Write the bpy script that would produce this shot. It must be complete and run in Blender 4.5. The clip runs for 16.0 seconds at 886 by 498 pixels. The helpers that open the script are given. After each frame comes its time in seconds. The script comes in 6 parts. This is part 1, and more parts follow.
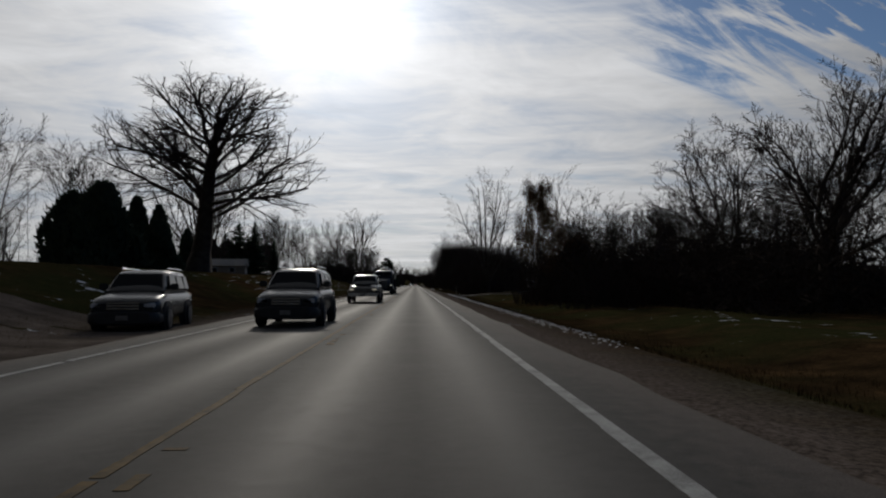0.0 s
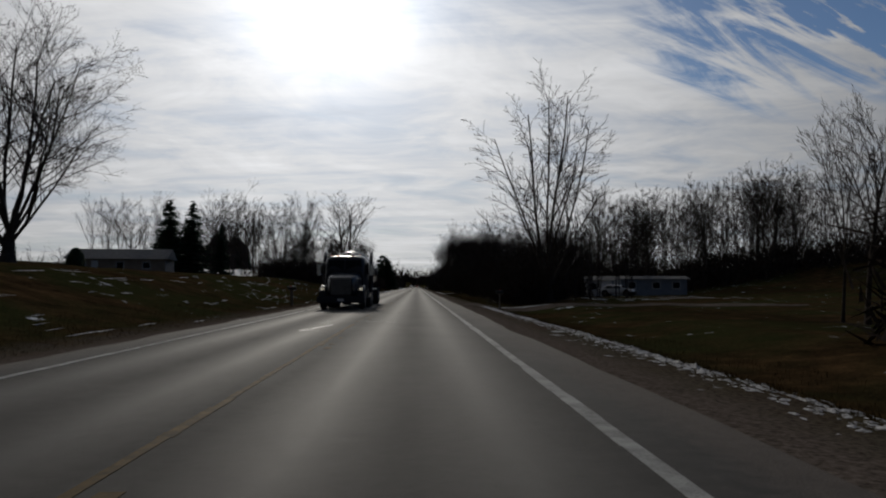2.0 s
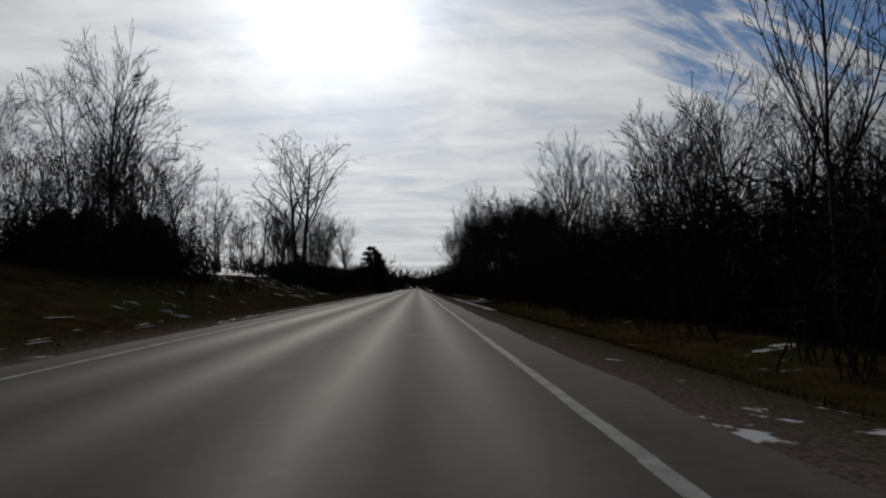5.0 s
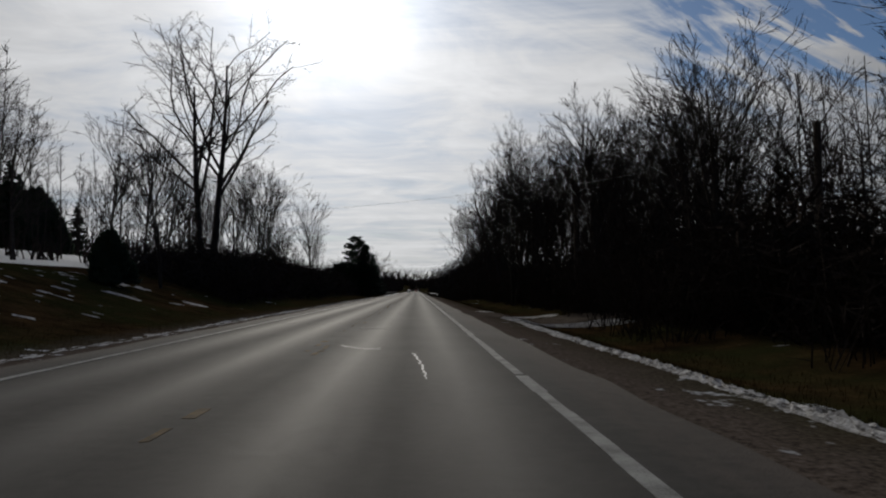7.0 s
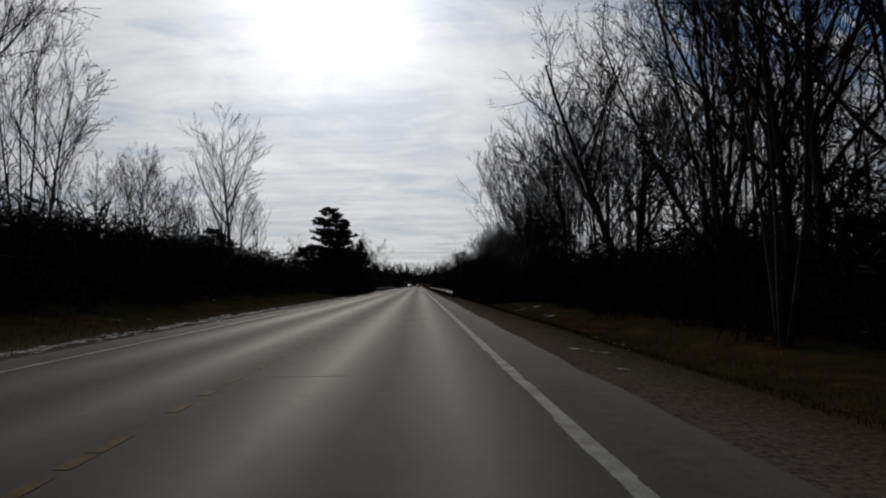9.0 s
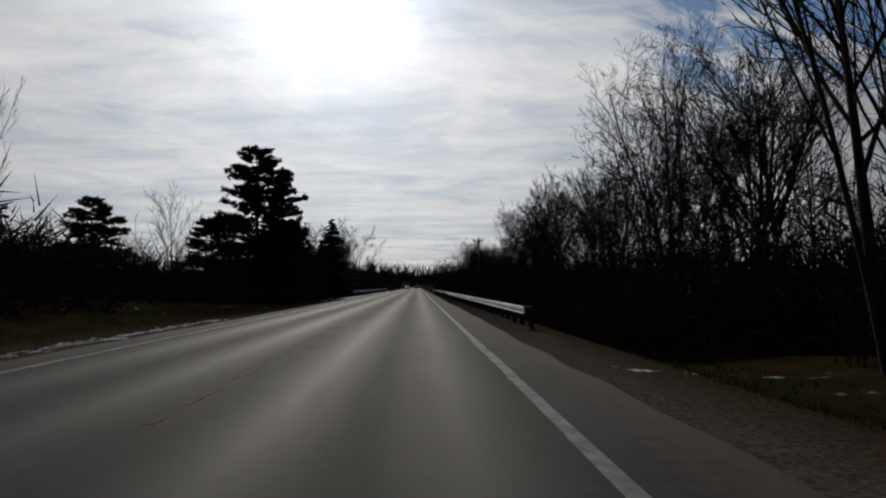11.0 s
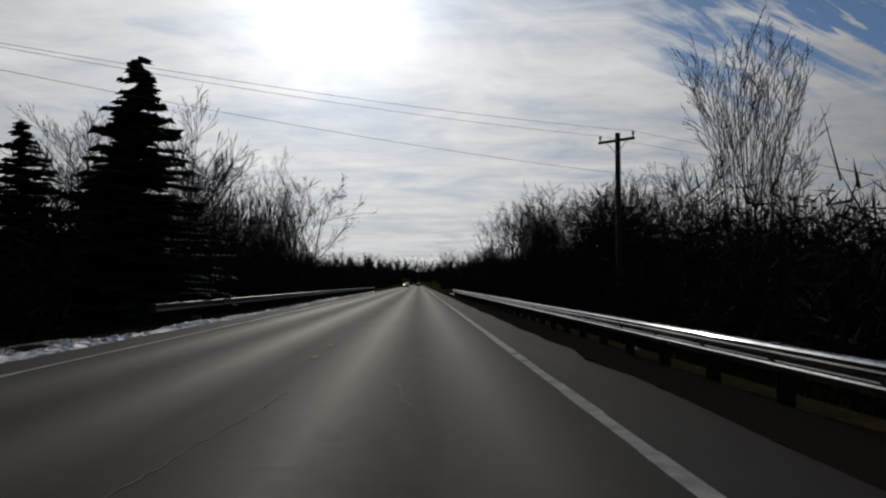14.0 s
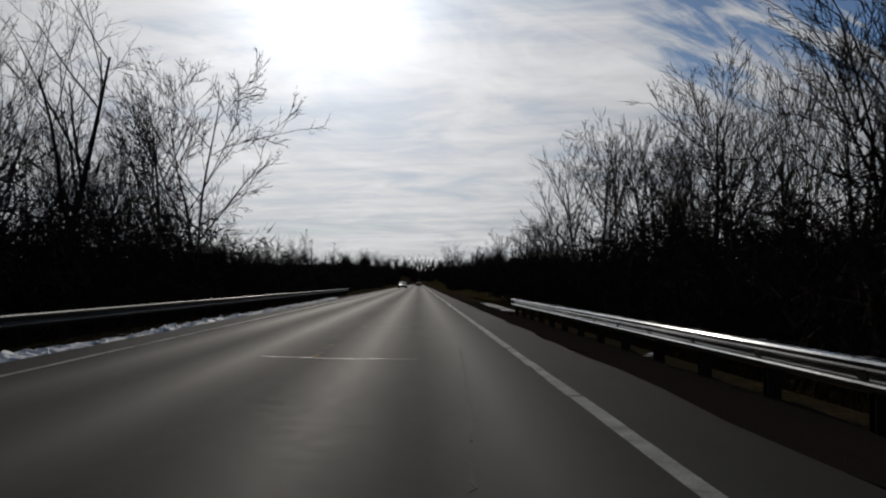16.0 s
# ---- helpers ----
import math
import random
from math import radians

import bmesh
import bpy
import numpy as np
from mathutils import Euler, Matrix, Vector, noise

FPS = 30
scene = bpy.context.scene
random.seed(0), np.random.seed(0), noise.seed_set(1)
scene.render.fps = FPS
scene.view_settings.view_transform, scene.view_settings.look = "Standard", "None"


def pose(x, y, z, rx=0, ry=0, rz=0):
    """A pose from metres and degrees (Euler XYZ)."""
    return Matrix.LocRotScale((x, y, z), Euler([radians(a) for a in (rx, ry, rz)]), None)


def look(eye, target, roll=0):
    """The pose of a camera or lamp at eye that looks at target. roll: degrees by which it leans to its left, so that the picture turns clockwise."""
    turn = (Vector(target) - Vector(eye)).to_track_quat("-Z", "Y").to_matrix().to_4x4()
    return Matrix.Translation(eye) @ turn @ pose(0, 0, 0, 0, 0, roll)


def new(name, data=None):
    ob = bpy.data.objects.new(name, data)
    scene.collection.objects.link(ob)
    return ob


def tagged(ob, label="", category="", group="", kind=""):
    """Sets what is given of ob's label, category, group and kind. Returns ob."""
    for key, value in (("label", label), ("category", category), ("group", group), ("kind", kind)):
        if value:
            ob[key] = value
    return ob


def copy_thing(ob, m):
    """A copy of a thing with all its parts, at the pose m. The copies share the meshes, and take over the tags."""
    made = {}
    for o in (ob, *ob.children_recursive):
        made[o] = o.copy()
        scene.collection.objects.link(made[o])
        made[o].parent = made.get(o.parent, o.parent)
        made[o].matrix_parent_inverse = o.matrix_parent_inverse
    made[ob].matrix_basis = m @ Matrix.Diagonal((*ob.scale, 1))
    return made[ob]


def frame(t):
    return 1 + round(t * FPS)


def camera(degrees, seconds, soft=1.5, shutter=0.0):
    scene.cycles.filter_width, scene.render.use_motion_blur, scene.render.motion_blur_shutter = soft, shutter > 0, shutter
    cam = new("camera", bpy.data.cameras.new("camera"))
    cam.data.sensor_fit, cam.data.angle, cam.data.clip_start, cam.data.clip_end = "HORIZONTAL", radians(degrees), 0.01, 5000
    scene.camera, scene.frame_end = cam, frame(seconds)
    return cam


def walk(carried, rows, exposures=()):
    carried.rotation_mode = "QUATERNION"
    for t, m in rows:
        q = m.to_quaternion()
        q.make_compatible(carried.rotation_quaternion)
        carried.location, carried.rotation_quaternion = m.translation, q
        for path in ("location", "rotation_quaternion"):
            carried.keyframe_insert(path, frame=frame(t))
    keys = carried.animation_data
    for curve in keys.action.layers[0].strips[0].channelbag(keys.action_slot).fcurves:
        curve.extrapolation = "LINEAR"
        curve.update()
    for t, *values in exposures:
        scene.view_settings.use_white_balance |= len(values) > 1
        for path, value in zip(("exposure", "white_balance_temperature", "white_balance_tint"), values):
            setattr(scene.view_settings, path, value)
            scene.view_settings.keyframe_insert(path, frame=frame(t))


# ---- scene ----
# ---------------------------------------------------------------- camera
LENS = 1300.0                      # focal length, for a width of 1568
SPEED = 24.6                       # metres a second along +y
cam = camera(62.2, 16.0, soft=2.1)
# seconds, sideways place, vanishing point of the road (x, y)
DRIVE = [
    (0.0, 0.04, 735.5, 503.0), (0.5, 0.00, 736.5, 505.0), (1.0, -0.03, 737.0, 505.0), (1.5, 0.00, 737.5, 506.0),
    (2.0, 0.06, 738.0, 506.5), (2.5, 0.06, 739.0, 507.0), (3.0, 0.10, 741.5, 506.0), (3.5, 0.10, 744.0, 505.5),
    (4.0, 0.06, 741.5, 505.5), (5.0, 0.06, 738.5, 509.0), (6.0, 0.08, 736.0, 514.0), (6.5, 0.11, 736.0, 514.5),
    (7.0, 0.20, 737.0, 513.5), (7.5, 0.27, 739.0, 512.0), (8.0, 0.30, 743.0, 508.5), (8.5, 0.37, 742.5, 505.5),
    (9.0, 0.38, 741.0, 504.5), (10.0, 0.40, 740.0, 505.5), (11.0, 0.41, 739.0, 507.0), (11.5, 0.41, 739.0, 507.0),
    (12.0, 0.37, 739.5, 506.0), (12.5, 0.25, 739.5, 504.0), (13.0, 0.15, 739.5, 503.0), (13.5, 0.08, 741.0, 502.5),
    (14.0, 0.02, 741.0, 502.0), (14.5, 0.01, 740.5, 502.0), (15.0, -0.02, 739.5, 501.3), (15.5, -0.02, 741.0, 501.0),
    (16.0, 0.01, 741.5, 501.0)]
rows = []
for t, side, vx, vy in DRIVE:
    yaw = -math.degrees(math.atan((784 - vx) / LENS))
    pitch = math.degrees(math.atan((vy - 441) / LENS))
    rows.append((t, pose(side, SPEED * t, 1.22, 90 + pitch, 0, yaw)))
walk(cam, rows)

# ---------------------------------------------------------------- sky and sun
SUN_AZ, SUN_EL = -6.9, 22.6        # degrees: right of +y, above the horizon
sun_dir = Vector((math.sin(radians(SUN_AZ)) * math.cos(radians(SUN_EL)),
                  math.cos(radians(SUN_AZ)) * math.cos(radians(SUN_EL)), math.sin(radians(SUN_EL))))
lamp = new("sun", bpy.data.lights.new("sun", "SUN"))
lamp.data.energy, lamp.data.angle, lamp.data.color = 0.95, radians(4.0), (1.0, 0.93, 0.82)
lamp.matrix_world = look((0, 0, 60), Vector((0, 0, 60)) - sun_dir)


def node(tree, kind, **values):
    n = tree.nodes.new(kind)
    for key, value in values.items():
        if key in n.inputs:
            n.inputs[key].default_value = value
    return n


def math_node(tree, op, a, b=None, c=None):
    n = tree.nodes.new("ShaderNodeMath")
    n.operation = op
    for k, v in enumerate((a, b, c)):
        if v is None:
            continue
        if isinstance(v, (int, float)):
            n.inputs[k].default_value = v
        else:
            tree.links.new(v, n.inputs[k])
    return n.outputs[0]


def ramp(tree, fac, *stops):
    n = tree.nodes.new("ShaderNodeValToRGB")
    while len(n.color_ramp.elements) < len(stops):
        n.color_ramp.elements.new(0.5)
    for e, (p, c) in zip(n.color_ramp.elements, stops):
        e.position = p
        e.color = (c, c, c, 1) if isinstance(c, (int, float)) else (*c, 1)
    tree.links.new(fac, n.inputs[0])
    return n.outputs[0]


def mix(tree, fac, a, b, blend="MIX"):
    n = tree.nodes.new("ShaderNodeMix")
    n.data_type, n.blend_type = "RGBA", blend
    for k, v in ((0, fac), (6, a), (7, b)):
        if isinstance(v, (int, float)):
            n.inputs[k].default_value = v
        elif isinstance(v, tuple):
            n.inputs[k].default_value = (*v, 1)
        else:
            tree.links.new(v, n.inputs[k])
    return n.outputs[2]


def noise_tex(tree, vec, scale, detail=4.0, rough=0.55, distort=0.0):
    n = node(tree, "ShaderNodeTexNoise", Scale=scale, Detail=detail, Roughness=rough, Distortion=distort)
    if vec is not None:
        tree.links.new(vec, n.inputs["Vector"])
    return n.outputs["Fac"]


world = bpy.data.worlds.new("sky")
scene.world = world
world.use_nodes = True
wt = world.node_tree
wt.nodes.clear()
sky = wt.nodes.new("ShaderNodeTexSky")
sky.sky_type, sky.sun_disc = "NISHITA", False
sky.sun_elevation, sky.sun_rotation = radians(SUN_EL), radians(SUN_AZ)
sky.air_density, sky.dust_density, sky.ozone_density = 1.0, 0.6, 1.5
coord = wt.nodes.new("ShaderNodeTexCoord").outputs["Generated"]
sep = wt.nodes.new("ShaderNodeSeparateXYZ")
wt.links.new(coord, sep.inputs[0])
dx, dy, dz = sep.outputs
up = math_node(wt, "ADD", math_node(wt, "MAXIMUM", dz, 0.0), 0.07)
cu = math_node(wt, "DIVIDE", dx, up)
cv = math_node(wt, "DIVIDE", dy, up)
plane = wt.nodes.new("ShaderNodeCombineXYZ")
wt.links.new(cu, plane.inputs[0])
wt.links.new(math_node(wt, "MULTIPLY", cv, 1.0), plane.inputs[1])
plane.inputs[2].default_value = 3.7
sheet = noise_tex(wt, plane.outputs[0], 0.55, 6.0, 0.55, 0.4)
fine = noise_tex(wt, plane.outputs[0], 1.9, 8.0, 0.62, 0.8)


def drawn_out(angle, stretch, scale, seed, distort=0.8):
    """Noise pulled into long streaks."""
    turn = node(wt, "ShaderNodeVectorRotate", Angle=radians(angle))
    wt.links.new(plane.outputs[0], turn.inputs["Vector"])
    pull = wt.nodes.new("ShaderNodeVectorMath")
    pull.operation = "MULTIPLY_ADD"
    pull.inputs[1].default_value, pull.inputs[2].default_value = stretch, (seed, seed * 0.7, seed)
    wt.links.new(turn.outputs[0], pull.inputs[0])
    return noise_tex(wt, pull.outputs[0], scale, 8.0, 0.62, distort)


streak = drawn_out(-38, (0.5, 3.6, 1.0), 1.5, 4.0)
bands = drawn_out(4, (0.30, 1.25, 1.0), 1.0, 9.0, 0.5)
# the veil thins out to the west, and high up
thin = math_node(wt, "MULTIPLY", math_node(wt, "MAXIMUM", math_node(wt, "SUBTRACT", dx, 0.25), 0.0), 2.1)
thin = math_node(wt, "MULTIPLY", thin, math_node(wt, "MULTIPLY", math_node(wt, "MINIMUM", math_node(wt, "MAXIMUM", math_node(wt, "SUBTRACT", dz, 0.20), 0.0), 0.4), 7.0))
cover = math_node(wt, "ADD", math_node(wt, "MULTIPLY", bands, 0.55), math_node(wt, "MULTIPLY", sheet, 0.25))
cover = math_node(wt, "ADD", cover, math_node(wt, "MULTIPLY", streak, 0.42))
cover = math_node(wt, "ADD", cover, math_node(wt, "MULTIPLY", math_node(wt, "SUBTRACT", fine, 0.5), 0.28))
cover = math_node(wt, "SUBTRACT", math_node(wt, "SUBTRACT", cover, 0.02), thin)
wispy = math_node(wt, "MULTIPLY", math_node(wt, "SUBTRACT", streak, 0.47), math_node(wt, "MULTIPLY", math_node(wt, "MINIMUM", thin, 0.30), 11.0))
cover = math_node(wt, "ADD", cover, wispy)
mask = ramp(wt, cover, (0.28, 0.0), (0.47, 0.72), (0.56, 0.94), (0.70, 1.0))
dot = wt.nodes.new("ShaderNodeVectorMath")
dot.operation = "DOT_PRODUCT"
wt.links.new(coord, dot.inputs[0])
dot.inputs[1].default_value = sun_dir
near_sun = math_node(wt, "MAXIMUM", dot.outputs["Value"], 0.0)
# ice cloud scatters forward: bright towards the sun, dull away from it
veil = math_node(wt, "MULTIPLY", math_node(wt, "POWER", near_sun, 3.5), 0.60)
glow = math_node(wt, "ADD", math_node(wt, "MULTIPLY", math_node(wt, "POWER", near_sun, 26.0), 0.17),
                 math_node(wt, "MULTIPLY", math_node(wt, "POWER", near_sun, 170.0), 0.95))
wisps = math_node(wt, "ADD", math_node(wt, "MULTIPLY", fine, 0.9), math_node(wt, "MULTIPLY", bands, 1.05))
bright = math_node(wt, "ADD", glow, math_node(wt, "ADD", math_node(wt, "MULTIPLY", veil, math_node(wt, "ADD", wisps, 0.10)), 0.04))
cloud = mix(wt, ramp(wt, wisps, (0.80, 0.0), (1.06, 1.0)), (0.935, 0.985, 1.075), (0.985, 0.994, 1.015))
cloud = mix(wt, 1.0, cloud, bright, "MULTIPLY")
clear = mix(wt, 1.0, sky.outputs[0], (0.027, 0.034, 0.044), "MULTIPLY")
clear = mix(wt, 1.0, clear, math_node(wt, "MULTIPLY", glow, 0.6), "ADD")
total = mix(wt, mask, clear, cloud)
bg = wt.nodes.new("ShaderNodeBackground")
wt.links.new(total, bg.inputs[0])
bg.inputs[1].default_value = 1.0
wt.links.new(bg.outputs[0], wt.nodes.new("ShaderNodeOutputWorld").inputs[0])


# ---------------------------------------------------------------- materials
def material(name, dark, light, rough=0.8, scale=3.0, fine_scale=40.0, bump=0.3, metal=0.0, spec=0.5, span=(0.35, 0.65)):
    m = bpy.data.materials.new(name)
    m.use_nodes = True
    t = m.node_tree
    p = t.nodes["Principled BSDF"]
    v = t.nodes.new("ShaderNodeTexCoord").outputs["Object"]
    coarse = noise_tex(t, v, scale, 5.0, 0.6)
    grain = noise_tex(t, v, fine_scale, 4.0, 0.6)
    blend = math_node(t, "ADD", math_node(t, "MULTIPLY", coarse, 0.6), math_node(t, "MULTIPLY", grain, 0.4))
    t.links.new(ramp(t, blend, (span[0], dark), (span[1], light)), p.inputs["Base Color"])
    t.links.new(math_node(t, "ADD", math_node(t, "MULTIPLY", grain, 0.2), rough - 0.1), p.inputs["Roughness"])
    p.inputs["Metallic"].default_value = metal
    p.inputs["Specular IOR Level"].default_value = spec
    if bump:
        b = node(t, "ShaderNodeBump", Strength=bump, Distance=0.02)
        t.links.new(grain, b.inputs["Height"])
        t.links.new(b.outputs[0], p.inputs["Normal"])
    return m


BARK = material("bark", (0.032, 0.027, 0.024), (0.10, 0.084, 0.074), 0.95, 2.0, 30, 0.6, spec=0.02)
TWIG = material("twig_bark", (0.035, 0.029, 0.027), (0.085, 0.070, 0.064), 0.95, 1.0, 12, 0.0, spec=0.0)
BRUSH = material("brush_twigs", (0.028, 0.023, 0.021), (0.075, 0.060, 0.052), 0.95, 0.5, 8, 0.0, spec=0.0)
NEEDLE = material("conifer_needles", (0.022, 0.034, 0.022), (0.055, 0.08, 0.05), 0.85, 1.5, 15, 0.0, spec=0.05)
CEDAR = material("juniper_scales", (0.018, 0.026, 0.016), (0.045, 0.06, 0.035), 0.85, 1.5, 15, 0.0, spec=0.05)
LEAF = material("withered_leaves", (0.05, 0.028, 0.016), (0.12, 0.066, 0.032), 0.85, 2.0, 9, 0.0, spec=0.1)
GRASS = material("dry_grass", (0.026, 0.018, 0.008), (0.10, 0.064, 0.028), 0.9, 0.6, 6, 0.0, spec=0.0)
SNOW = material("old_snow", (0.55, 0.57, 0.6), (0.82, 0.84, 0.86), 0.6, 3.0, 40, 0.4)
DIRTYSNOW = material("dirty_roadside_snow", (0.10, 0.088, 0.075), (0.66, 0.66, 0.67), 0.8, 5.0, 30, 0.6, spec=0.1, span=(0.40, 0.58))
RAILSTEEL = material("weathered_rail_steel", (0.20, 0.196, 0.188), (0.44, 0.43, 0.41), 0.08, 1.0, 20, 0.0, metal=0.9)
# darker copy of the rail steel: the left rail's shade put into its colour
SHADEDSTEEL = material("dull_stained_rail_steel", (0.03, 0.028, 0.026), (0.075, 0.07, 0.065), 0.5, 1.0, 20, 0.0, metal=0.3, spec=0.15)
POSTSTEEL = material("rusted_post_steel", (0.02, 0.015, 0.012), (0.07, 0.055, 0.045), 0.7, 2.0, 20, 0.1, metal=0.3)
STEEL = material("galvanised_steel", (0.42, 0.43, 0.44), (0.58, 0.59, 0.6), 0.42, 1.2, 30, 0.05, metal=0.9)
POLEWOOD = material("weathered_pole_wood", (0.05, 0.04, 0.032), (0.15, 0.115, 0.09), 0.9, 1.5, 40, 0.5)
POSTWOOD = material("grey_post_wood", (0.1, 0.085, 0.07), (0.22, 0.19, 0.16), 0.9, 2.5, 50, 0.4)
YELLOW = material("worn_yellow_paint", (0.03, 0.021, 0.008), (0.15, 0.09, 0.022), 0.8, 4.0, 60, 0.1, spec=0.1)
WHITE = material("worn_white_paint", (0.16, 0.16, 0.15), (0.46, 0.46, 0.44), 0.7, 2.5, 60, 0.1, spec=0.06)
RUBBER = material("tyre_rubber", (0.012, 0.012, 0.012), (0.03, 0.03, 0.03), 0.85, 5, 60, 0.2)
CHROME = material("chrome", (0.6, 0.6, 0.61), (0.75, 0.75, 0.76), 0.22, 2, 20, 0.0, metal=1.0)
DARKSTEEL = material("sooty_steel", (0.035, 0.036, 0.042), (0.08, 0.082, 0.09), 0.35, 2, 20, 0.0, metal=0.7)
ALLOY = material("brushed_alloy", (0.16, 0.16, 0.165), (0.3, 0.3, 0.31), 0.4, 4, 50, 0.0, metal=0.9)
TANKSKIN = material("polished_tank_steel", (0.22, 0.225, 0.235), (0.34, 0.345, 0.35), 0.26, 0.8, 200, 0.0, metal=0.9)
SILVERPAINT = material("silver_car_paint", (0.05, 0.053, 0.058), (0.085, 0.088, 0.094), 0.28, 0.8, 300, 0.0, metal=0.4)
GREYPAINT = material("grey_car_paint", (0.020, 0.022, 0.025), (0.036, 0.039, 0.043), 0.25, 0.8, 300, 0.0, metal=0.1, spec=0.25)
DARKPAINT = material("dark_blue_paint", (0.014, 0.018, 0.027), (0.030, 0.034, 0.046), 0.3, 0.8, 300, 0.0, spec=0.2)
WHITEPAINT = material("white_car_paint", (0.6, 0.6, 0.6), (0.75, 0.75, 0.75), 0.35, 0.8, 30, 0.0)
REDPAINT = material("red_car_paint", (0.2, 0.02, 0.015), (0.3, 0.04, 0.03), 0.35, 0.8, 30, 0.0)
BLACKTRIM = material("black_plastic_trim", (0.012, 0.012, 0.013), (0.03, 0.03, 0.032), 0.6, 4, 60, 0.1)
LENSGLASS = material("lamp_lens", (0.55, 0.55, 0.55), (0.8, 0.8, 0.8), 0.12, 4, 40, 0.0)
SIDING = material("pale_siding", (0.17, 0.2, 0.25), (0.27, 0.3, 0.35), 0.6, 1.2, 24, 0.1)
WALLTAN = material("tan_siding", (0.22, 0.18, 0.14), (0.34, 0.28, 0.22), 0.8, 1.2, 24, 0.1)
SHINGLE = material("grey_roof_shingle", (0.06, 0.06, 0.062), (0.14, 0.14, 0.145), 0.85, 2.0, 25, 0.4)
INSUL = material("porcelain", (0.2, 0.19, 0.18), (0.3, 0.29, 0.28), 0.3, 4, 30, 0.0)
WIRE = material("aluminium_wire", (0.1, 0.1, 0.1), (0.2, 0.2, 0.2), 0.5, 4, 30, 0.0, metal=0.6)
WET = material("wet_ice_crack", (0.16, 0.16, 0.17), (0.42, 0.43, 0.45), 0.5, 3, 30, 0.0)
TAR = material("tar_seal", (0.012, 0.012, 0.012), (0.03, 0.03, 0.03), 0.75, 3, 30, 0.1, spec=0.2)

GLASS = bpy.data.materials.new("dark_window_glass")
GLASS.use_nodes = True
gp = GLASS.node_tree.nodes["Principled BSDF"]
gp.inputs["Base Color"].default_value = (0.012, 0.014, 0.017, 1)
gp.inputs["Roughness"].default_value = 0.06
gp.inputs["Specular IOR Level"].default_value = 0.06

HEADLAMP = bpy.data.materials.new("lit_headlamp")
HEADLAMP.use_nodes = True
hp = HEADLAMP.node_tree.nodes["Principled BSDF"]
hp.inputs["Base Color"].default_value = (0.8, 0.8, 0.75, 1)
hp.inputs["Emission Color"].default_value = (1.0, 0.9, 0.7, 1)
hp.inputs["Emission Strength"].default_value = 0.22


def asphalt_material(name="worn_asphalt", low=(0.014, 0.013, 0.012), high=(0.042, 0.039, 0.036), polish=(0.047, 0.043, 0.039), spec=0.1):
    m = bpy.data.materials.new(name)
    m.use_nodes = True
    t = m.node_tree
    p = t.nodes["Principled BSDF"]
    v = t.nodes.new("ShaderNodeTexCoord").outputs["Object"]
    s = t.nodes.new("ShaderNodeSeparateXYZ")
    t.links.new(v, s.inputs[0])
    x = s.outputs[0]
    stretch = t.nodes.new("ShaderNodeVectorMath")
    stretch.operation = "MULTIPLY"
    stretch.inputs[1].default_value = (1.0, 0.06, 1.0)
    t.links.new(v, stretch.inputs[0])
    long_noise = noise_tex(t, stretch.outputs[0], 1.6, 5.0, 0.6)
    blotch = noise_tex(t, v, 0.35, 5.0, 0.6)
    stone = noise_tex(t, v, 70.0, 3.0, 0.7)
    patchy = noise_tex(t, v, 5.0, 5.0, 0.7)
    # tyres polish two tracks in each lane: |x - lane| = 0.85
    def track(centre):
        d = math_node(t, "ABSOLUTE", math_node(t, "SUBTRACT", x, centre))
        d = math_node(t, "ABSOLUTE", math_node(t, "SUBTRACT", d, 0.85))
        return ramp(t, math_node(t, "ADD", d, math_node(t, "MULTIPLY", math_node(t, "SUBTRACT", blotch, 0.5), 0.35)), (0.05, 1.0), (0.35, 0.55), (0.75, 0.0))
    tracks = math_node(t, "MAXIMUM", track(-0.05), track(-3.7))
    tracks = math_node(t, "MULTIPLY", tracks, math_node(t, "ADD", math_node(t, "MULTIPLY", long_noise, 1.0), 0.3))
    base = ramp(t, math_node(t, "ADD", math_node(t, "MULTIPLY", blotch, 0.4), math_node(t, "ADD", math_node(t, "MULTIPLY", stone, 0.3), math_node(t, "MULTIPLY", patchy, 0.3))),
                (0.3, low), (0.7, high))
    worn = mix(t, math_node(t, "MULTIPLY", tracks, 0.45), base, polish)
    # grit blown over both edges
    out = math_node(t, "ABSOLUTE", math_node(t, "SUBTRACT", x, -1.85))
    out = math_node(t, "ADD", out, math_node(t, "MULTIPLY", math_node(t, "SUBTRACT", patchy, 0.5), 1.0))
    out = math_node(t, "ADD", out, math_node(t, "MULTIPLY", math_node(t, "SUBTRACT", long_noise, 0.5), 1.2))
    grit = ramp(t, math_node(t, "DIVIDE", out, 10.0), (0.38, 0.0), (0.46, 0.75))
    dust = ramp(t, stone, (0.34, (0.040, 0.033, 0.028)), (0.66, (0.125, 0.103, 0.088)))
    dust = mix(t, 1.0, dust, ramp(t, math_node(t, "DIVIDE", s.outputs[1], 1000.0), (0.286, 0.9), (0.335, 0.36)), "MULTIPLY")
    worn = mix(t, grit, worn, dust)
    newer = ramp(t, math_node(t, "DIVIDE", s.outputs[1], 1000.0), (0.286, 1.7), (0.335, 0.8))
    t.links.new(mix(t, 1.0, worn, newer, "MULTIPLY"), p.inputs["Base Color"])
    r = math_node(t, "SUBTRACT", 0.78, math_node(t, "MULTIPLY", tracks, 0.13))
    r = math_node(t, "ADD", r, math_node(t, "MULTIPLY", math_node(t, "SUBTRACT", long_noise, 0.5), 0.12))
    r = math_node(t, "ADD", r, math_node(t, "MULTIPLY", math_node(t, "SUBTRACT", patchy, 0.5), 0.25))
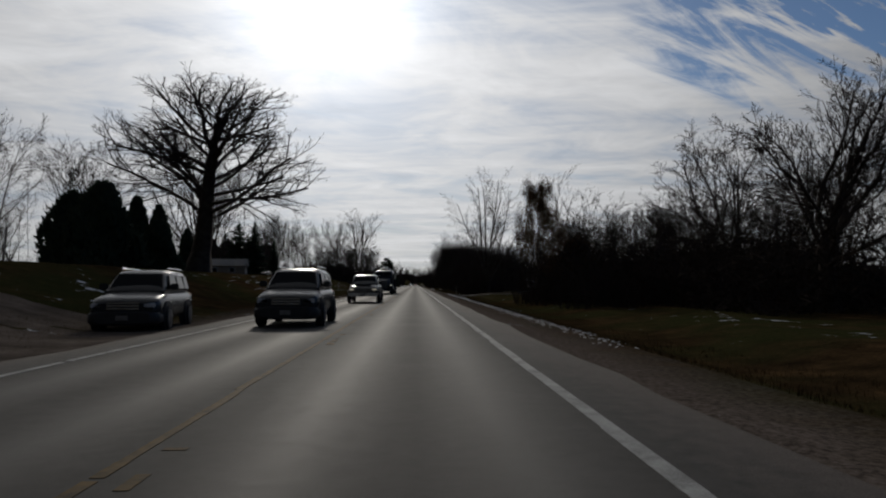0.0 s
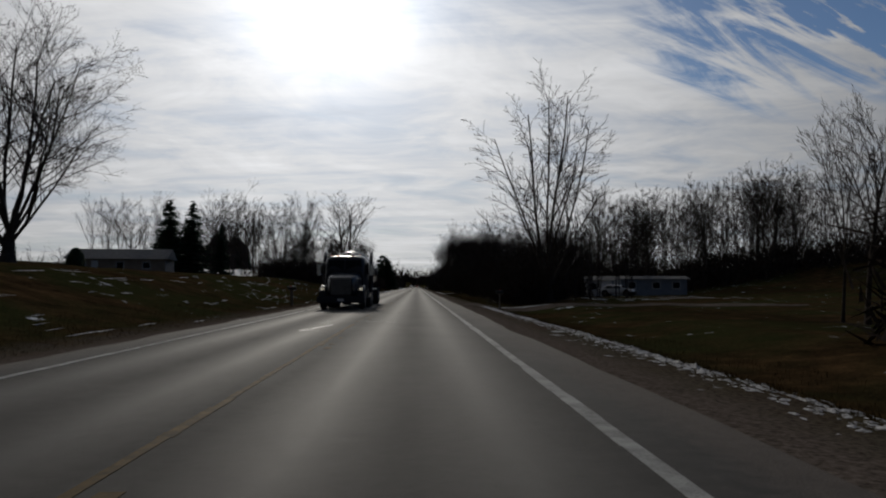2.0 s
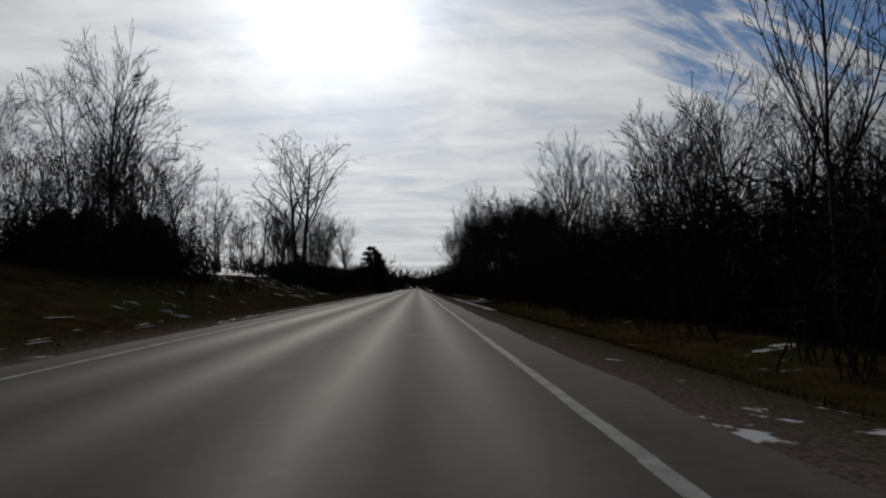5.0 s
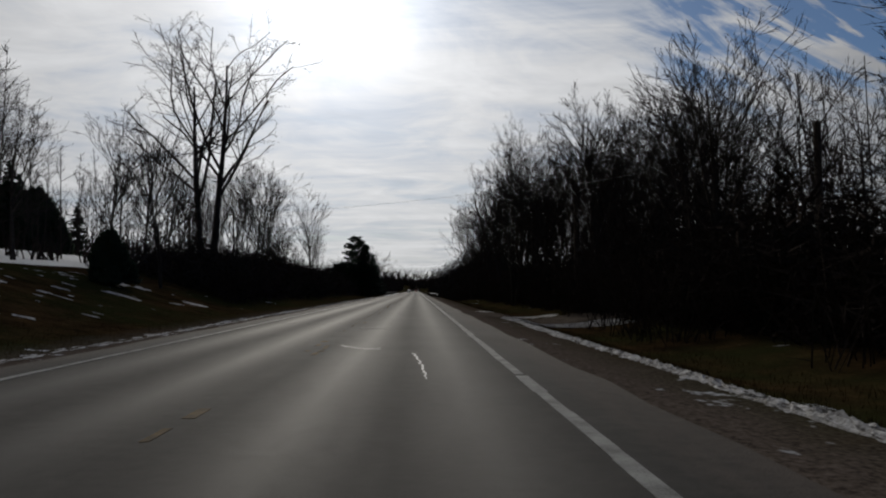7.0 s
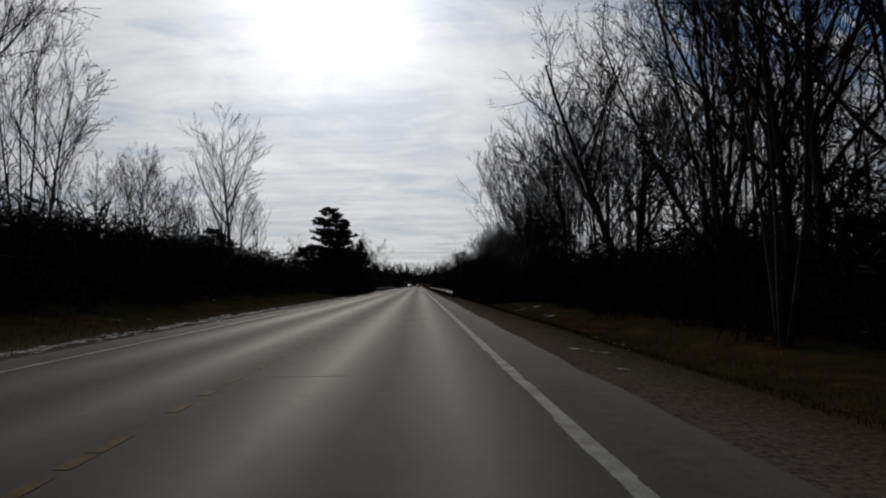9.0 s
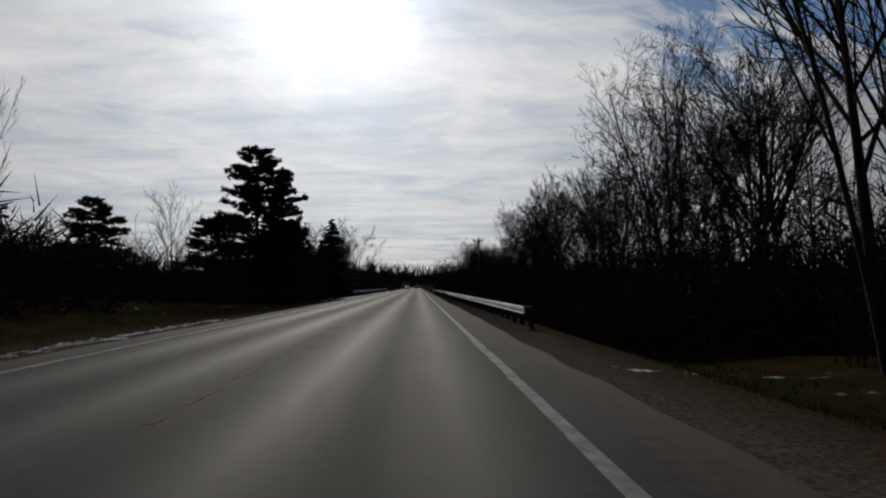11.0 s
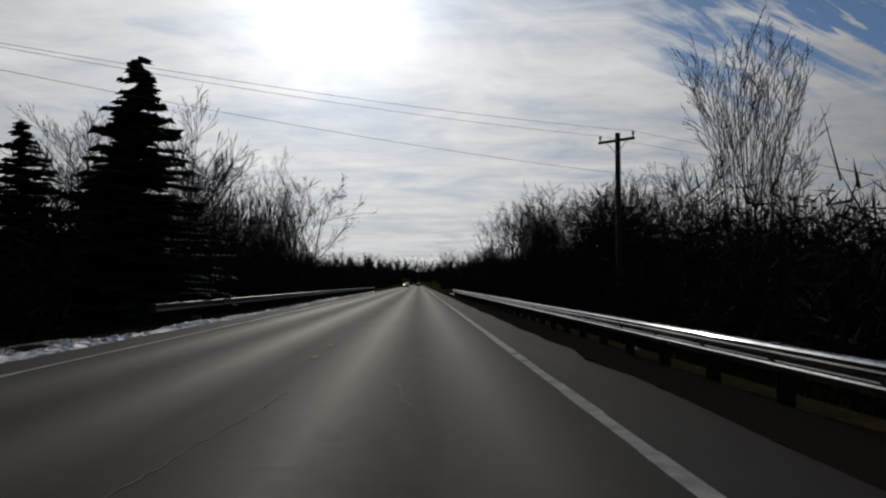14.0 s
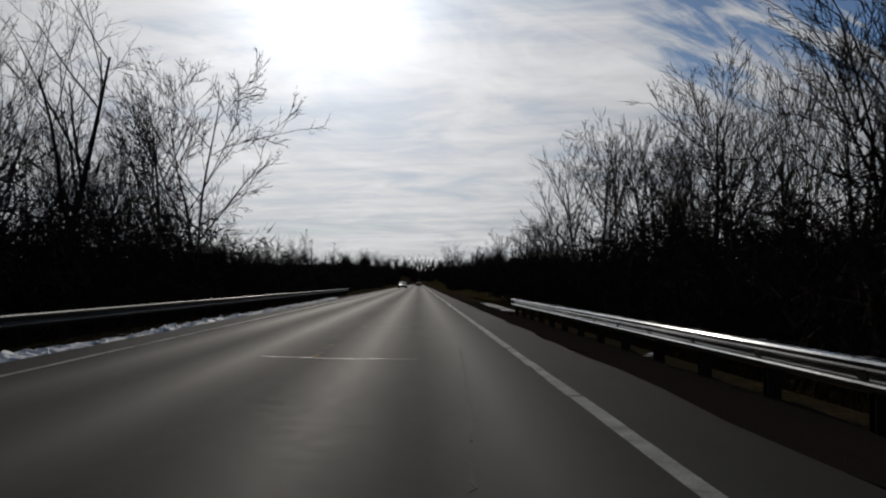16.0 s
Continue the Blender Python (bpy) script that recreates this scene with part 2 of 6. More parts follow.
    t.links.new(r, p.inputs["Roughness"])
    t.links.new(math_node(t, "MULTIPLY", math_node(t, "ADD", math_node(t, "MULTIPLY", tracks, spec * 0.35), spec * 0.50), math_node(t, "ADD", 0.4, math_node(t, "MULTIPLY", patchy, 1.2))), p.inputs["Specular IOR Level"])
    b = node(t, "ShaderNodeBump", Strength=0.45, Distance=0.01)
    t.links.new(stone, b.inputs["Height"])
    t.links.new(b.outputs[0], p.inputs["Normal"])
    return m


ASPHALT = asphalt_material(low=(0.016, 0.015, 0.014), high=(0.062, 0.058, 0.053), polish=(0.066, 0.061, 0.055), spec=0.13)
SHOULDER = asphalt_material("dirty_shoulder_asphalt", (0.010, 0.009, 0.008), (0.032, 0.028, 0.024), (0.032, 0.028, 0.024), 0.0)


def ground_material():
    """Winter turf, gravel beside the road, thin snow left in hollows."""
    m = bpy.data.materials.new("winter_ground")
    m.use_nodes = True
    t = m.node_tree
    p = t.nodes["Principled BSDF"]
    v = t.nodes.new("ShaderNodeTexCoord").outputs["Object"]
    s = t.nodes.new("ShaderNodeSeparateXYZ")
    t.links.new(v, s.inputs[0])
    x = s.outputs[0]
    big = noise_tex(t, v, 0.12, 5.0, 0.6)
    mid = noise_tex(t, v, 0.9, 5.0, 0.65)
    small = noise_tex(t, v, 14.0, 4.0, 0.7)
    turf = ramp(t, math_node(t, "ADD", math_node(t, "MULTIPLY", mid, 0.6), math_node(t, "MULTIPLY", small, 0.4)),
                (0.36, (0.014, 0.010, 0.006)), (0.5, (0.040, 0.026, 0.013)), (0.66, (0.10, 0.060, 0.028)))
    green = mix(t, ramp(t, big, (0.42, 0.0), (0.58, 0.8)), turf, ramp(t, small, (0.3, (0.014, 0.016, 0.006)), (0.7, (0.046, 0.052, 0.020))))
    gravel = ramp(t, small, (0.34, (0.045, 0.036, 0.030)), (0.66, (0.155, 0.126, 0.106)))
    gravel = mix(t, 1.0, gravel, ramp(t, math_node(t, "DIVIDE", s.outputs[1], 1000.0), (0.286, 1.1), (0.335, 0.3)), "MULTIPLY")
    edge = math_node(t, "ABSOLUTE", math_node(t, "SUBTRACT", x, -1.85))
    edge = math_node(t, "ADD", edge, math_node(t, "MULTIPLY", math_node(t, "SUBTRACT", mid, 0.5), 1.6))
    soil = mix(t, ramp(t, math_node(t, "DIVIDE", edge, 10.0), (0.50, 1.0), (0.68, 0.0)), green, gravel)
    cold = math_node(t, "ADD", math_node(t, "MULTIPLY", mid, 0.75), math_node(t, "MULTIPLY", big, 0.45))
    patch = ramp(t, cold, (0.735, 0.0), (0.77, 0.9))
    soil = mix(t, patch, soil, (0.66, 0.68, 0.71))
    t.links.new(soil, p.inputs["Base Color"])
    p.inputs["Roughness"].default_value = 0.9
    p.inputs["Specular IOR Level"].default_value = 0.0
    b = node(t, "ShaderNodeBump", Strength=0.4, Distance=0.025)
    t.links.new(math_node(t, "ADD", small, mid), b.inputs["Height"])
    t.links.new(b.outputs[0], p.inputs["Normal"])
    return m


GROUND = ground_material()
GRAVEL = material("drive_gravel", (0.05, 0.041, 0.034), (0.17, 0.142, 0.12), 0.9, 0.9, 25, 0.8, spec=0.0)

# ---------------------------------------------------------------- mesh helpers
def mesh_object(name, verts, faces, mat, parent=None, label="", smooth=False):
    """One mesh object from arrays of places and of equal-sided faces."""
    verts, faces = np.asarray(verts, np.float32), np.asarray(faces, np.int32)
    me = bpy.data.meshes.new(name)
    sides = faces.shape[1]
    me.vertices.add(len(verts))
    me.vertices.foreach_set("co", verts.ravel())
    me.loops.add(faces.size)
    me.loops.foreach_set("vertex_index", faces.ravel())
    me.polygons.add(len(faces))
    me.polygons.foreach_set("loop_start", np.arange(len(faces), dtype=np.int32) * sides)
    me.update(calc_edges=True)
    me.validate()
    me.polygons.foreach_set("use_smooth", np.full(len(faces), smooth))
    me.materials.append(mat)
    ob = new(name, me)
    ob.parent = parent
    if label:
        ob["label"] = label
    return ob


def part(name, bm, mat, parent, label="", smooth=False, bevel=0.0):
    if bevel:
        bmesh.ops.bevel(bm, geom=[e for e in bm.edges if e.calc_length() > bevel * 2.5], offset=bevel, segments=2, affect="EDGES")
    me = bpy.data.meshes.new(name)
    bmesh.ops.recalc_face_normals(bm, faces=bm.faces)
    bm.to_mesh(me)
    bm.free()
    if smooth:
        me.polygons.foreach_set("use_smooth", np.ones(len(me.polygons), bool))
    me.materials.append(mat)
    ob = new(name, me)
    ob.parent = parent
    if label:
        ob["label"] = label
    return ob


def empty(name, x, y, z, turn=0.0, label="", category="", group=""):
    ob = new(name)
    ob.empty_display_size = 0.3
    ob.matrix_world = pose(x, y, z, 0, 0, turn)
    return tagged(ob, label, category, group)


def tubes(segs, sides=3):
    """Tapered prisms along segments: rows of x0 y0 z0 x1 y1 z1 r0 r1."""
    s = np.asarray(segs, float)
    a, b = s[:, 0:3], s[:, 3:6]
    d = b - a
    d /= np.maximum(np.linalg.norm(d, axis=1, keepdims=True), 1e-6)
    ref = np.where(np.abs(d[:, 2:3]) > 0.9, np.array([[1.0, 0, 0]]), np.array([[0, 0, 1.0]]))
    u = np.cross(d, ref)
    u /= np.linalg.norm(u, axis=1, keepdims=True)
    w = np.cross(d, u)
    ang = np.arange(sides) * 2 * math.pi / sides
    ring = u[:, None, :] * np.cos(ang)[None, :, None] + w[:, None, :] * np.sin(ang)[None, :, None]
    low = a[:, None, :] + ring * s[:, 6][:, None, None]
    high = b[:, None, :] + ring * s[:, 7][:, None, None]
    verts = np.concatenate([low, high], axis=1).reshape(-1, 3)
    k = np.arange(sides)
    quad = np.stack([k, (k + 1) % sides, (k + 1) % sides + sides, k + sides], axis=1)
    faces = (quad[None] + (np.arange(len(s)) * 2 * sides)[:, None, None]).reshape(-1, 4)
    return verts, faces


def twigs(inner, tips, spikes=()):
    """Tapered prisms for the inner segments, three-sided spikes for the middle ones, slender slivers for the last; all in triangles."""
    vs, fs, n = [], [], 0
    if len(inner):
        v, q = tubes(inner, 3)
        vs.append(v)
        fs.append(np.concatenate([q[:, [0, 1, 2]], q[:, [0, 2, 3]]]))
        n += len(v)
    if len(spikes):
        s = np.asarray(spikes, float)
        low, _ = tubes(s, 3)
        low = low.reshape(-1, 6, 3)[:, :3]
        w = np.concatenate([low, s[:, None, 3:6]], axis=1).reshape(-1, 3)
        k = np.array([[0, 1, 3], [1, 2, 3], [2, 0, 3]])
        vs.append(w)
        fs.append((k[None] + (np.arange(len(s)) * 4)[:, None, None]).reshape(-1, 3) + n)
        n += len(w)
    if len(tips):
        s = np.asarray(tips, float)
        g = np.random.default_rng(len(s))
        d = s[:, 3:6] - s[:, :3]
        u = np.cross(d, g.normal(0, 1, d.shape))
        u /= np.maximum(np.linalg.norm(u, axis=1, keepdims=True), 1e-6)
        u *= s[:, 6:7] * 1.3
        w = np.stack([s[:, :3] - u, s[:, :3] + u, s[:, 3:6]], axis=1).reshape(-1, 3)
        vs.append(w)
        fs.append(np.arange(len(w)).reshape(-1, 3) + n)
    return np.concatenate(vs), np.concatenate(fs)


def box(bm, x0, x1, y0, y1, z0, z1):
    m = Matrix.LocRotScale(((x0 + x1) / 2, (y0 + y1) / 2, (z0 + z1) / 2), None, (x1 - x0, y1 - y0, z1 - z0))
    return bmesh.ops.create_cube(bm, size=1, matrix=m)["verts"]


def cyl(bm, centre, r, length, axis="Z", seg=20, r2=None):
    turn = {"Z": (0, 0, 0), "X": (0, 90, 0), "Y": (90, 0, 0)}[axis]
    bmesh.ops.create_cone(bm, cap_ends=True, segments=seg, radius1=r, radius2=r if r2 is None else r2, depth=length,
                          matrix=pose(*centre, *turn))


def loft(bm, stations, ring=14, power=4.0):
    """A closed skin through rounded sections: rows of y, z_low, z_high, half width low, half width high."""
    loops = []
    for y, z0, z1, w0, w1 in stations:
        loop = []
        for k in range(ring):
            a = 2 * math.pi * (k + 0.5) / ring
            c, q = math.cos(a), math.sin(a)
            cx = math.copysign(abs(c) ** (2 / power), c)
            cz = math.copysign(abs(q) ** (2 / power), q)
            f = (cz + 1) / 2
            loop.append(bm.verts.new((cx * (w0 + (w1 - w0) * f), y, z0 + (z1 - z0) * f)))
        loops.append(loop)
    for a, b in zip(loops, loops[1:]):
        for k in range(ring):
            bm.faces.new((a[k], a[(k + 1) % ring], b[(k + 1) % ring], b[k]))
    for end in (loops[0], loops[-1]):      # caps with corners of their own, so that they shade flat
        bm.faces.new([bm.verts.new(v.co) for v in end])


# ---------------------------------------------------------------- the lie of the land
def smooth(a, b, v):
    t = np.clip((v - a) / (b - a), 0, 1)
    return t * t * (3 - 2 * t)


def land(x, y):
    """Height of the ground: a raised lawn on the left, a ditch and low woods on the right."""
    x, y = np.asarray(x, float), np.asarray(y, float)
    out = -x - 7.2
    bank = 2.4 * smooth(0, 12, out) + 0.5 * smooth(12, 34, out) + 1.6 * smooth(40, 120, out)
    bank = bank * (1 - smooth(285, 330, y)) * (1 + 0.55 * smooth(205, 250, y) * smooth(12, 40, out))
    bank = bank * (1 + 0.25 * smooth(190, 216, y) * smooth(8, 20, out) * (1 - smooth(275, 300, y)))
    bank = bank + 4.5 * smooth(26, 60, out) * smooth(330, 380, y)
    bank = bank - 0.9 * smooth(1.0, 4.0, out) * smooth(320, 360, y) * (1 - smooth(470, 520, y))
    side = x - 4.4
    ditch = -0.35 * smooth(0, 1.8, side) * (1 - smooth(2.5, 6.0, side)) + 0.5 * smooth(14, 60, side)
    ditch = ditch - 1.0 * smooth(0.2, 4.0, side) * smooth(283, 296, y) * (1 - smooth(425, 445, y))
    ditch = ditch + 5.0 * smooth(34, 75, x) * smooth(110, 160, y)
    verge = -0.06 * smooth(3.0, 4.0, x) - 0.06 * smooth(6.2, 7.0, -x)
    rough = 0.06 * np.sin(x * 0.9 + y * 0.35) * np.sin(y * 0.6 - x * 0.2) * smooth(5.5, 9, np.abs(x + 1.85))
    rise = 15 * smooth(930, 1150, y) + 2.5 * smooth(640, 900, y) * smooth(8, 30, np.abs(x + 1.85))
    return rise + np.where(x < 0, bank, ditch) + verge + rough - 0.03


def ground_z(x, y):
    return float(land(np.float64(x), np.float64(y)))


def grid(xs, ys):
    X, Y = np.meshgrid(xs, ys)
    v = np.stack([X, Y, land(X, Y)], axis=-1).reshape(-1, 3)
    n, m = len(xs), len(ys)
    i = (np.arange(m - 1)[:, None] * n + np.arange(n - 1)[None]).reshape(-1)
    return v, np.stack([i, i + 1, i + 1 + n, i + n], axis=1)


xs = np.concatenate([-np.geomspace(4500, 82, 14), np.arange(-78, -24, 3.0), np.arange(-24, 24, 0.75), np.arange(24, 80, 3.0), np.geomspace(82, 4500, 14)])
ys = np.concatenate([-np.geomspace(2500, 45, 8), np.arange(-40, 470, 2.0), np.arange(470, 800, 10.0), np.geomspace(805, 4800, 14)])
gv, gf = grid(xs, ys)
ground = mesh_object("ground", gv, gf, GROUND, smooth=True)
tagged(ground, "brown winter turf with gravel verges and remnants of snow", "ground", kind="structure")


def sheet_strip(name, x0, x1, y0, y1, top, mat, parent=None, label="", step=6.0, thick=0.12, wander=0.0, seed=0, sink=0.0):
    """A long slab lying along the road."""
    r = np.random.default_rng(seed)
    yy = np.arange(y0, y1 + step * 0.5, step)
    a = x0 + (r.normal(0, wander, len(yy)) if wander else 0)
    b = x1 + (r.normal(0, wander, len(yy)) if wander else 0)
    a, b = np.broadcast_to(a, yy.shape), np.broadcast_to(b, yy.shape)
    v, f = [], []
    for k, y in enumerate(yy):
        z = top - sink * max(0.0, 1 - (y - y0) / 9.0)
        v += [(a[k], y, z - thick), (a[k], y, z), (b[k], y, z), (b[k], y, z - thick)]
        if k:
            p, q = 4 * (k - 1), 4 * k
            f += [(p, q, q + 1, p + 1), (p + 1, q + 1, q + 2, p + 2), (p + 2, q + 2, q + 3, p + 3), (p + 3, q + 3, q, p)]
    e = 4 * (len(yy) - 1)
    f += [(0, 1, 2, 3), (e + 3, e + 2, e + 1, e)]
    return mesh_object(name, v, f, mat, parent, label)


road = sheet_strip("road", -6.35, 2.75, -60, 1400, 0.0, ASPHALT, step=2.0, thick=0.2, wander=0.05, seed=3)
tagged(road, "worn grey asphalt country road with polished wheel tracks", "road", kind="structure")
shoulder = sheet_strip("pavement", 2.7, 3.75, 283, 440, -0.012, SHOULDER, step=1.0, thick=0.15, wander=0.10, seed=4, sink=0.12)
tagged(shoulder, "dark asphalt shoulder beside the guardrail", "pavement", kind="structure")


def painted_line(name, x, width, spans, mat, seed, worn=0.1, jitter=0.006):
    """Paint laid in thin slabs along y, chipped here and there."""
    r = np.random.default_rng(seed)
    v, f = [], []
    for a, b in spans:
        y = a
        while y < b:
            whole = r.random() > worn
            e = min(b, y + (r.uniform(0.08, 0.6 if worn > 0.3 else 2.2) if whole or worn > 0.3 else r.uniform(0.03, 0.14)))
            if whole:
                l, w = x - width / 2 + r.normal(0, jitter), x + width / 2 + r.normal(0, jitter)
                n = len(v)
                v += [(l, y, 0.001), (w, y, 0.001), (w, e, 0.001), (l, e, 0.001), (l, y, 0.005), (w, y, 0.005), (w, e, 0.005), (l, e, 0.005)]
                f += [(n + 4, n + 5, n + 6, n + 7), (n, n + 1, n + 5, n + 4), (n + 1, n + 2, n + 6, n + 5), (n + 2, n + 3, n + 7, n + 6), (n + 3, n, n + 4, n + 7)]
            y = e + (r.uniform(0.02, 0.25) if r.random() < worn else 0.0)
    return mesh_object(name, v, f, mat, road)


painted_line("edge_line", 1.69, 0.15, [(-40, 900)], WHITE, 11, 0.05, 0.007)
painted_line("edge_line", -5.45, 0.12, [(-40, 900)], WHITE, 12, 0.10)
painted_line("centre_line", -1.97, 0.10, [(-40, 73)], YELLOW, 13, 0.03, 0.012)
painted_line("centre_line", -1.72, 0.10, [(a, a + 3.2) for a in np.arange(-34, 96, 12.2)] + [(a, a + 3.0) for a in np.arange(88, 900, 12.2)], YELLOW, 14, 0.6, 0.025)
painted_line("centre_line", -1.97, 0.10, [(73, 100), (150, 300)], YELLOW, 15, 0.75, 0.02)


def crack(name, points, width, mat, seed):
    """A wandering crack filled level with the road."""
    r = np.random.default_rng(seed)
    pts = []
    for (x0, y0), (x1, y1) in zip(points, points[1:]):
        n = max(2, int(math.hypot(x1 - x0, y1 - y0) / 0.12))
        for k in range(n):
            s = k / n
            pts.append((x0 + (x1 - x0) * s + r.normal(0, 0.018), y0 + (y1 - y0) * s + r.normal(0, 0.025)))
    v, f = [], []
    for k, (x, y) in enumerate(pts):
        a, b = pts[max(0, k - 1)], pts[min(len(pts) - 1, k + 1)]
        dx_, dy_ = b[0] - a[0], b[1] - a[1]
        n = max(1e-4, math.hypot(dx_, dy_))
        w = width * r.uniform(0.15, 0.95)
        nx, ny = -dy_ / n * w / 2, dx_ / n * w / 2
        v += [(x - nx, y - ny, 0.0015), (x - nx, y - ny, 0.004), (x + nx, y + ny, 0.004), (x + nx, y + ny, 0.0015)]
        if k:
            p, q = 4 * (k - 1), 4 * k
            f += [(p, q, q + 1, p + 1), (p + 1, q + 1, q + 2, p + 2), (p + 2, q + 2, q + 3, p + 3)]
    return mesh_object(name, v, f, mat, road)


crack("road_crack", [(-1.45, 324.2), (0.6, 324.1)], 0.025, WET, 1)
crack("road_crack", [(-1.75, 332.0), (-1.3, 331.6), (-1.35, 330.6), (-0.8, 329.6)], 0.09, WET, 2)
crack("road_crack", [(-0.75, 335.0), (-0.55, 333.8), (-0.5, 332.4), (-0.75, 330.4)], 0.07, WET, 3)
crack("road_crack", [(-2.6, 406.0), (-1.6, 405.6), (0.1, 405.4)], 0.05, WET, 4)
crack("road_crack", [(-3.2, 74.3), (-2.7, 74.3)], 0.1, WET, 5)
crack("road_crack", [(-1.75, 74.5), (-0.5, 74.4)], 0.05, WET, 6)
crack("road_crack", [(-2.6, 72.5), (-2.9, 70.6), (-3.2, 69.6), (-2.5, 69.3)], 0.07, WET, 7)
crack("road_crack", [(-1.4, 188.5), (-1.0, 187.6), (-0.4, 187.5)], 0.06, WET, 8)
crack("road_crack", [(0.15, 186.5), (0.3, 184.2), (0.35, 182.2)], 0.05, WET, 9)
crack_rng = np.random.default_rng(21)
for k in range(18):
    cy = crack_rng.uniform(-5, 470)
    cx = crack_rng.choice([-5.0, -1.6, -1.6])
    crack("road_crack", [(cx, cy), (cx + crack_rng.uniform(0.6, 2.2), cy + crack_rng.normal(0, 0.15))], crack_rng.uniform(0.012, 0.022),
          WET if crack_rng.random() < 0.3 else TAR, 100 + k)
for k in range(7):
    cy = crack_rng.uniform(0, 460)
    cx = crack_rng.normal(-0.05, 0.5)
    crack("road_crack", [(cx, cy), (cx + crack_rng.normal(0, 0.3), cy + 2.5), (cx + crack_rng.normal(0, 0.4), cy + crack_rng.uniform(5, 12))], 0.025, TAR, 200 + k)


# ---------------------------------------------------------------- trees
def unit(v):
    n = math.sqrt(v[0] * v[0] + v[1] * v[1] + v[2] * v[2]) or 1.0
    return (v[0] / n, v[1] / n, v[2] / n)


def branch(r, out, p, d, length, rad, level, counts, lift, wild, angle, taper=0.48, kid=0.62, limb=0.40):
    """A wandering limb that forks again and again; counts: children a limb at each level."""
    n = (7, 5, 3, 1, 1, 1)[min(level, 5)]
    step = length / n
    r_end = rad * (taper if level else 0.22)
    marks = []
    for k in range(n):
        ra = rad + (r_end - rad) * k / n
        rb = rad + (r_end - rad) * (k + 1) / n
        j = wild * (0.5 if level == 0 else 1.0)
        d = unit((d[0] + r.gauss(0, j), d[1] + r.gauss(0, j), d[2] + r.gauss(0, j) + lift * (0.4 if level == 0 else 1.0)))
        q = (p[0] + d[0] * step, p[1] + d[1] * step, p[2] + d[2] * step)
        out.append((level, (*p, *q, ra, rb)))
        marks.append((p, q, d, rb))
        p = q
    if level >= len(counts):
        return
    kids = counts[level]
    for c in range(kids):
        f = 0.28 + 0.72 * (c + r.random()) / kids if level else 0.34 + 0.66 * (c + r.random()) / kids
        i = min(n - 1, int(f * n))
        a, b, dd, rr = marks[i]
        s = f * n - i
        at = (a[0] + (b[0] - a[0]) * s, a[1] + (b[1] - a[1]) * s, a[2] + (b[2] - a[2]) * s)
        turn = r.uniform(0, 2 * math.pi)
        side = unit((-dd[1] + 1e-3, dd[0], 0.0))
        other = (dd[1] * side[2] - dd[2] * side[1], dd[2] * side[0] - dd[0] * side[2], dd[0] * side[1] - dd[1] * side[0])
        lean = radians(angle[min(level, len(angle) - 1)] * r.uniform(0.7, 1.3))
        w = (side[0] * math.cos(turn) + other[0] * math.sin(turn), side[1] * math.cos(turn) + other[1] * math.sin(turn), side[2] * math.cos(turn) + other[2] * math.sin(turn))
        nd = unit(tuple(dd[m] * math.cos(lean) + w[m] * math.sin(lean) for m in range(3)))
        size = length * (kid if level else 0.55) * (1.12 - 0.55 * f) * r.uniform(0.75, 1.25)
        branch(r, out, at, nd, size, max(0.006, min(rr * 0.62, rad * (0.40 if level else limb))), level + 1, counts, lift, wild, angle, taper, kid)


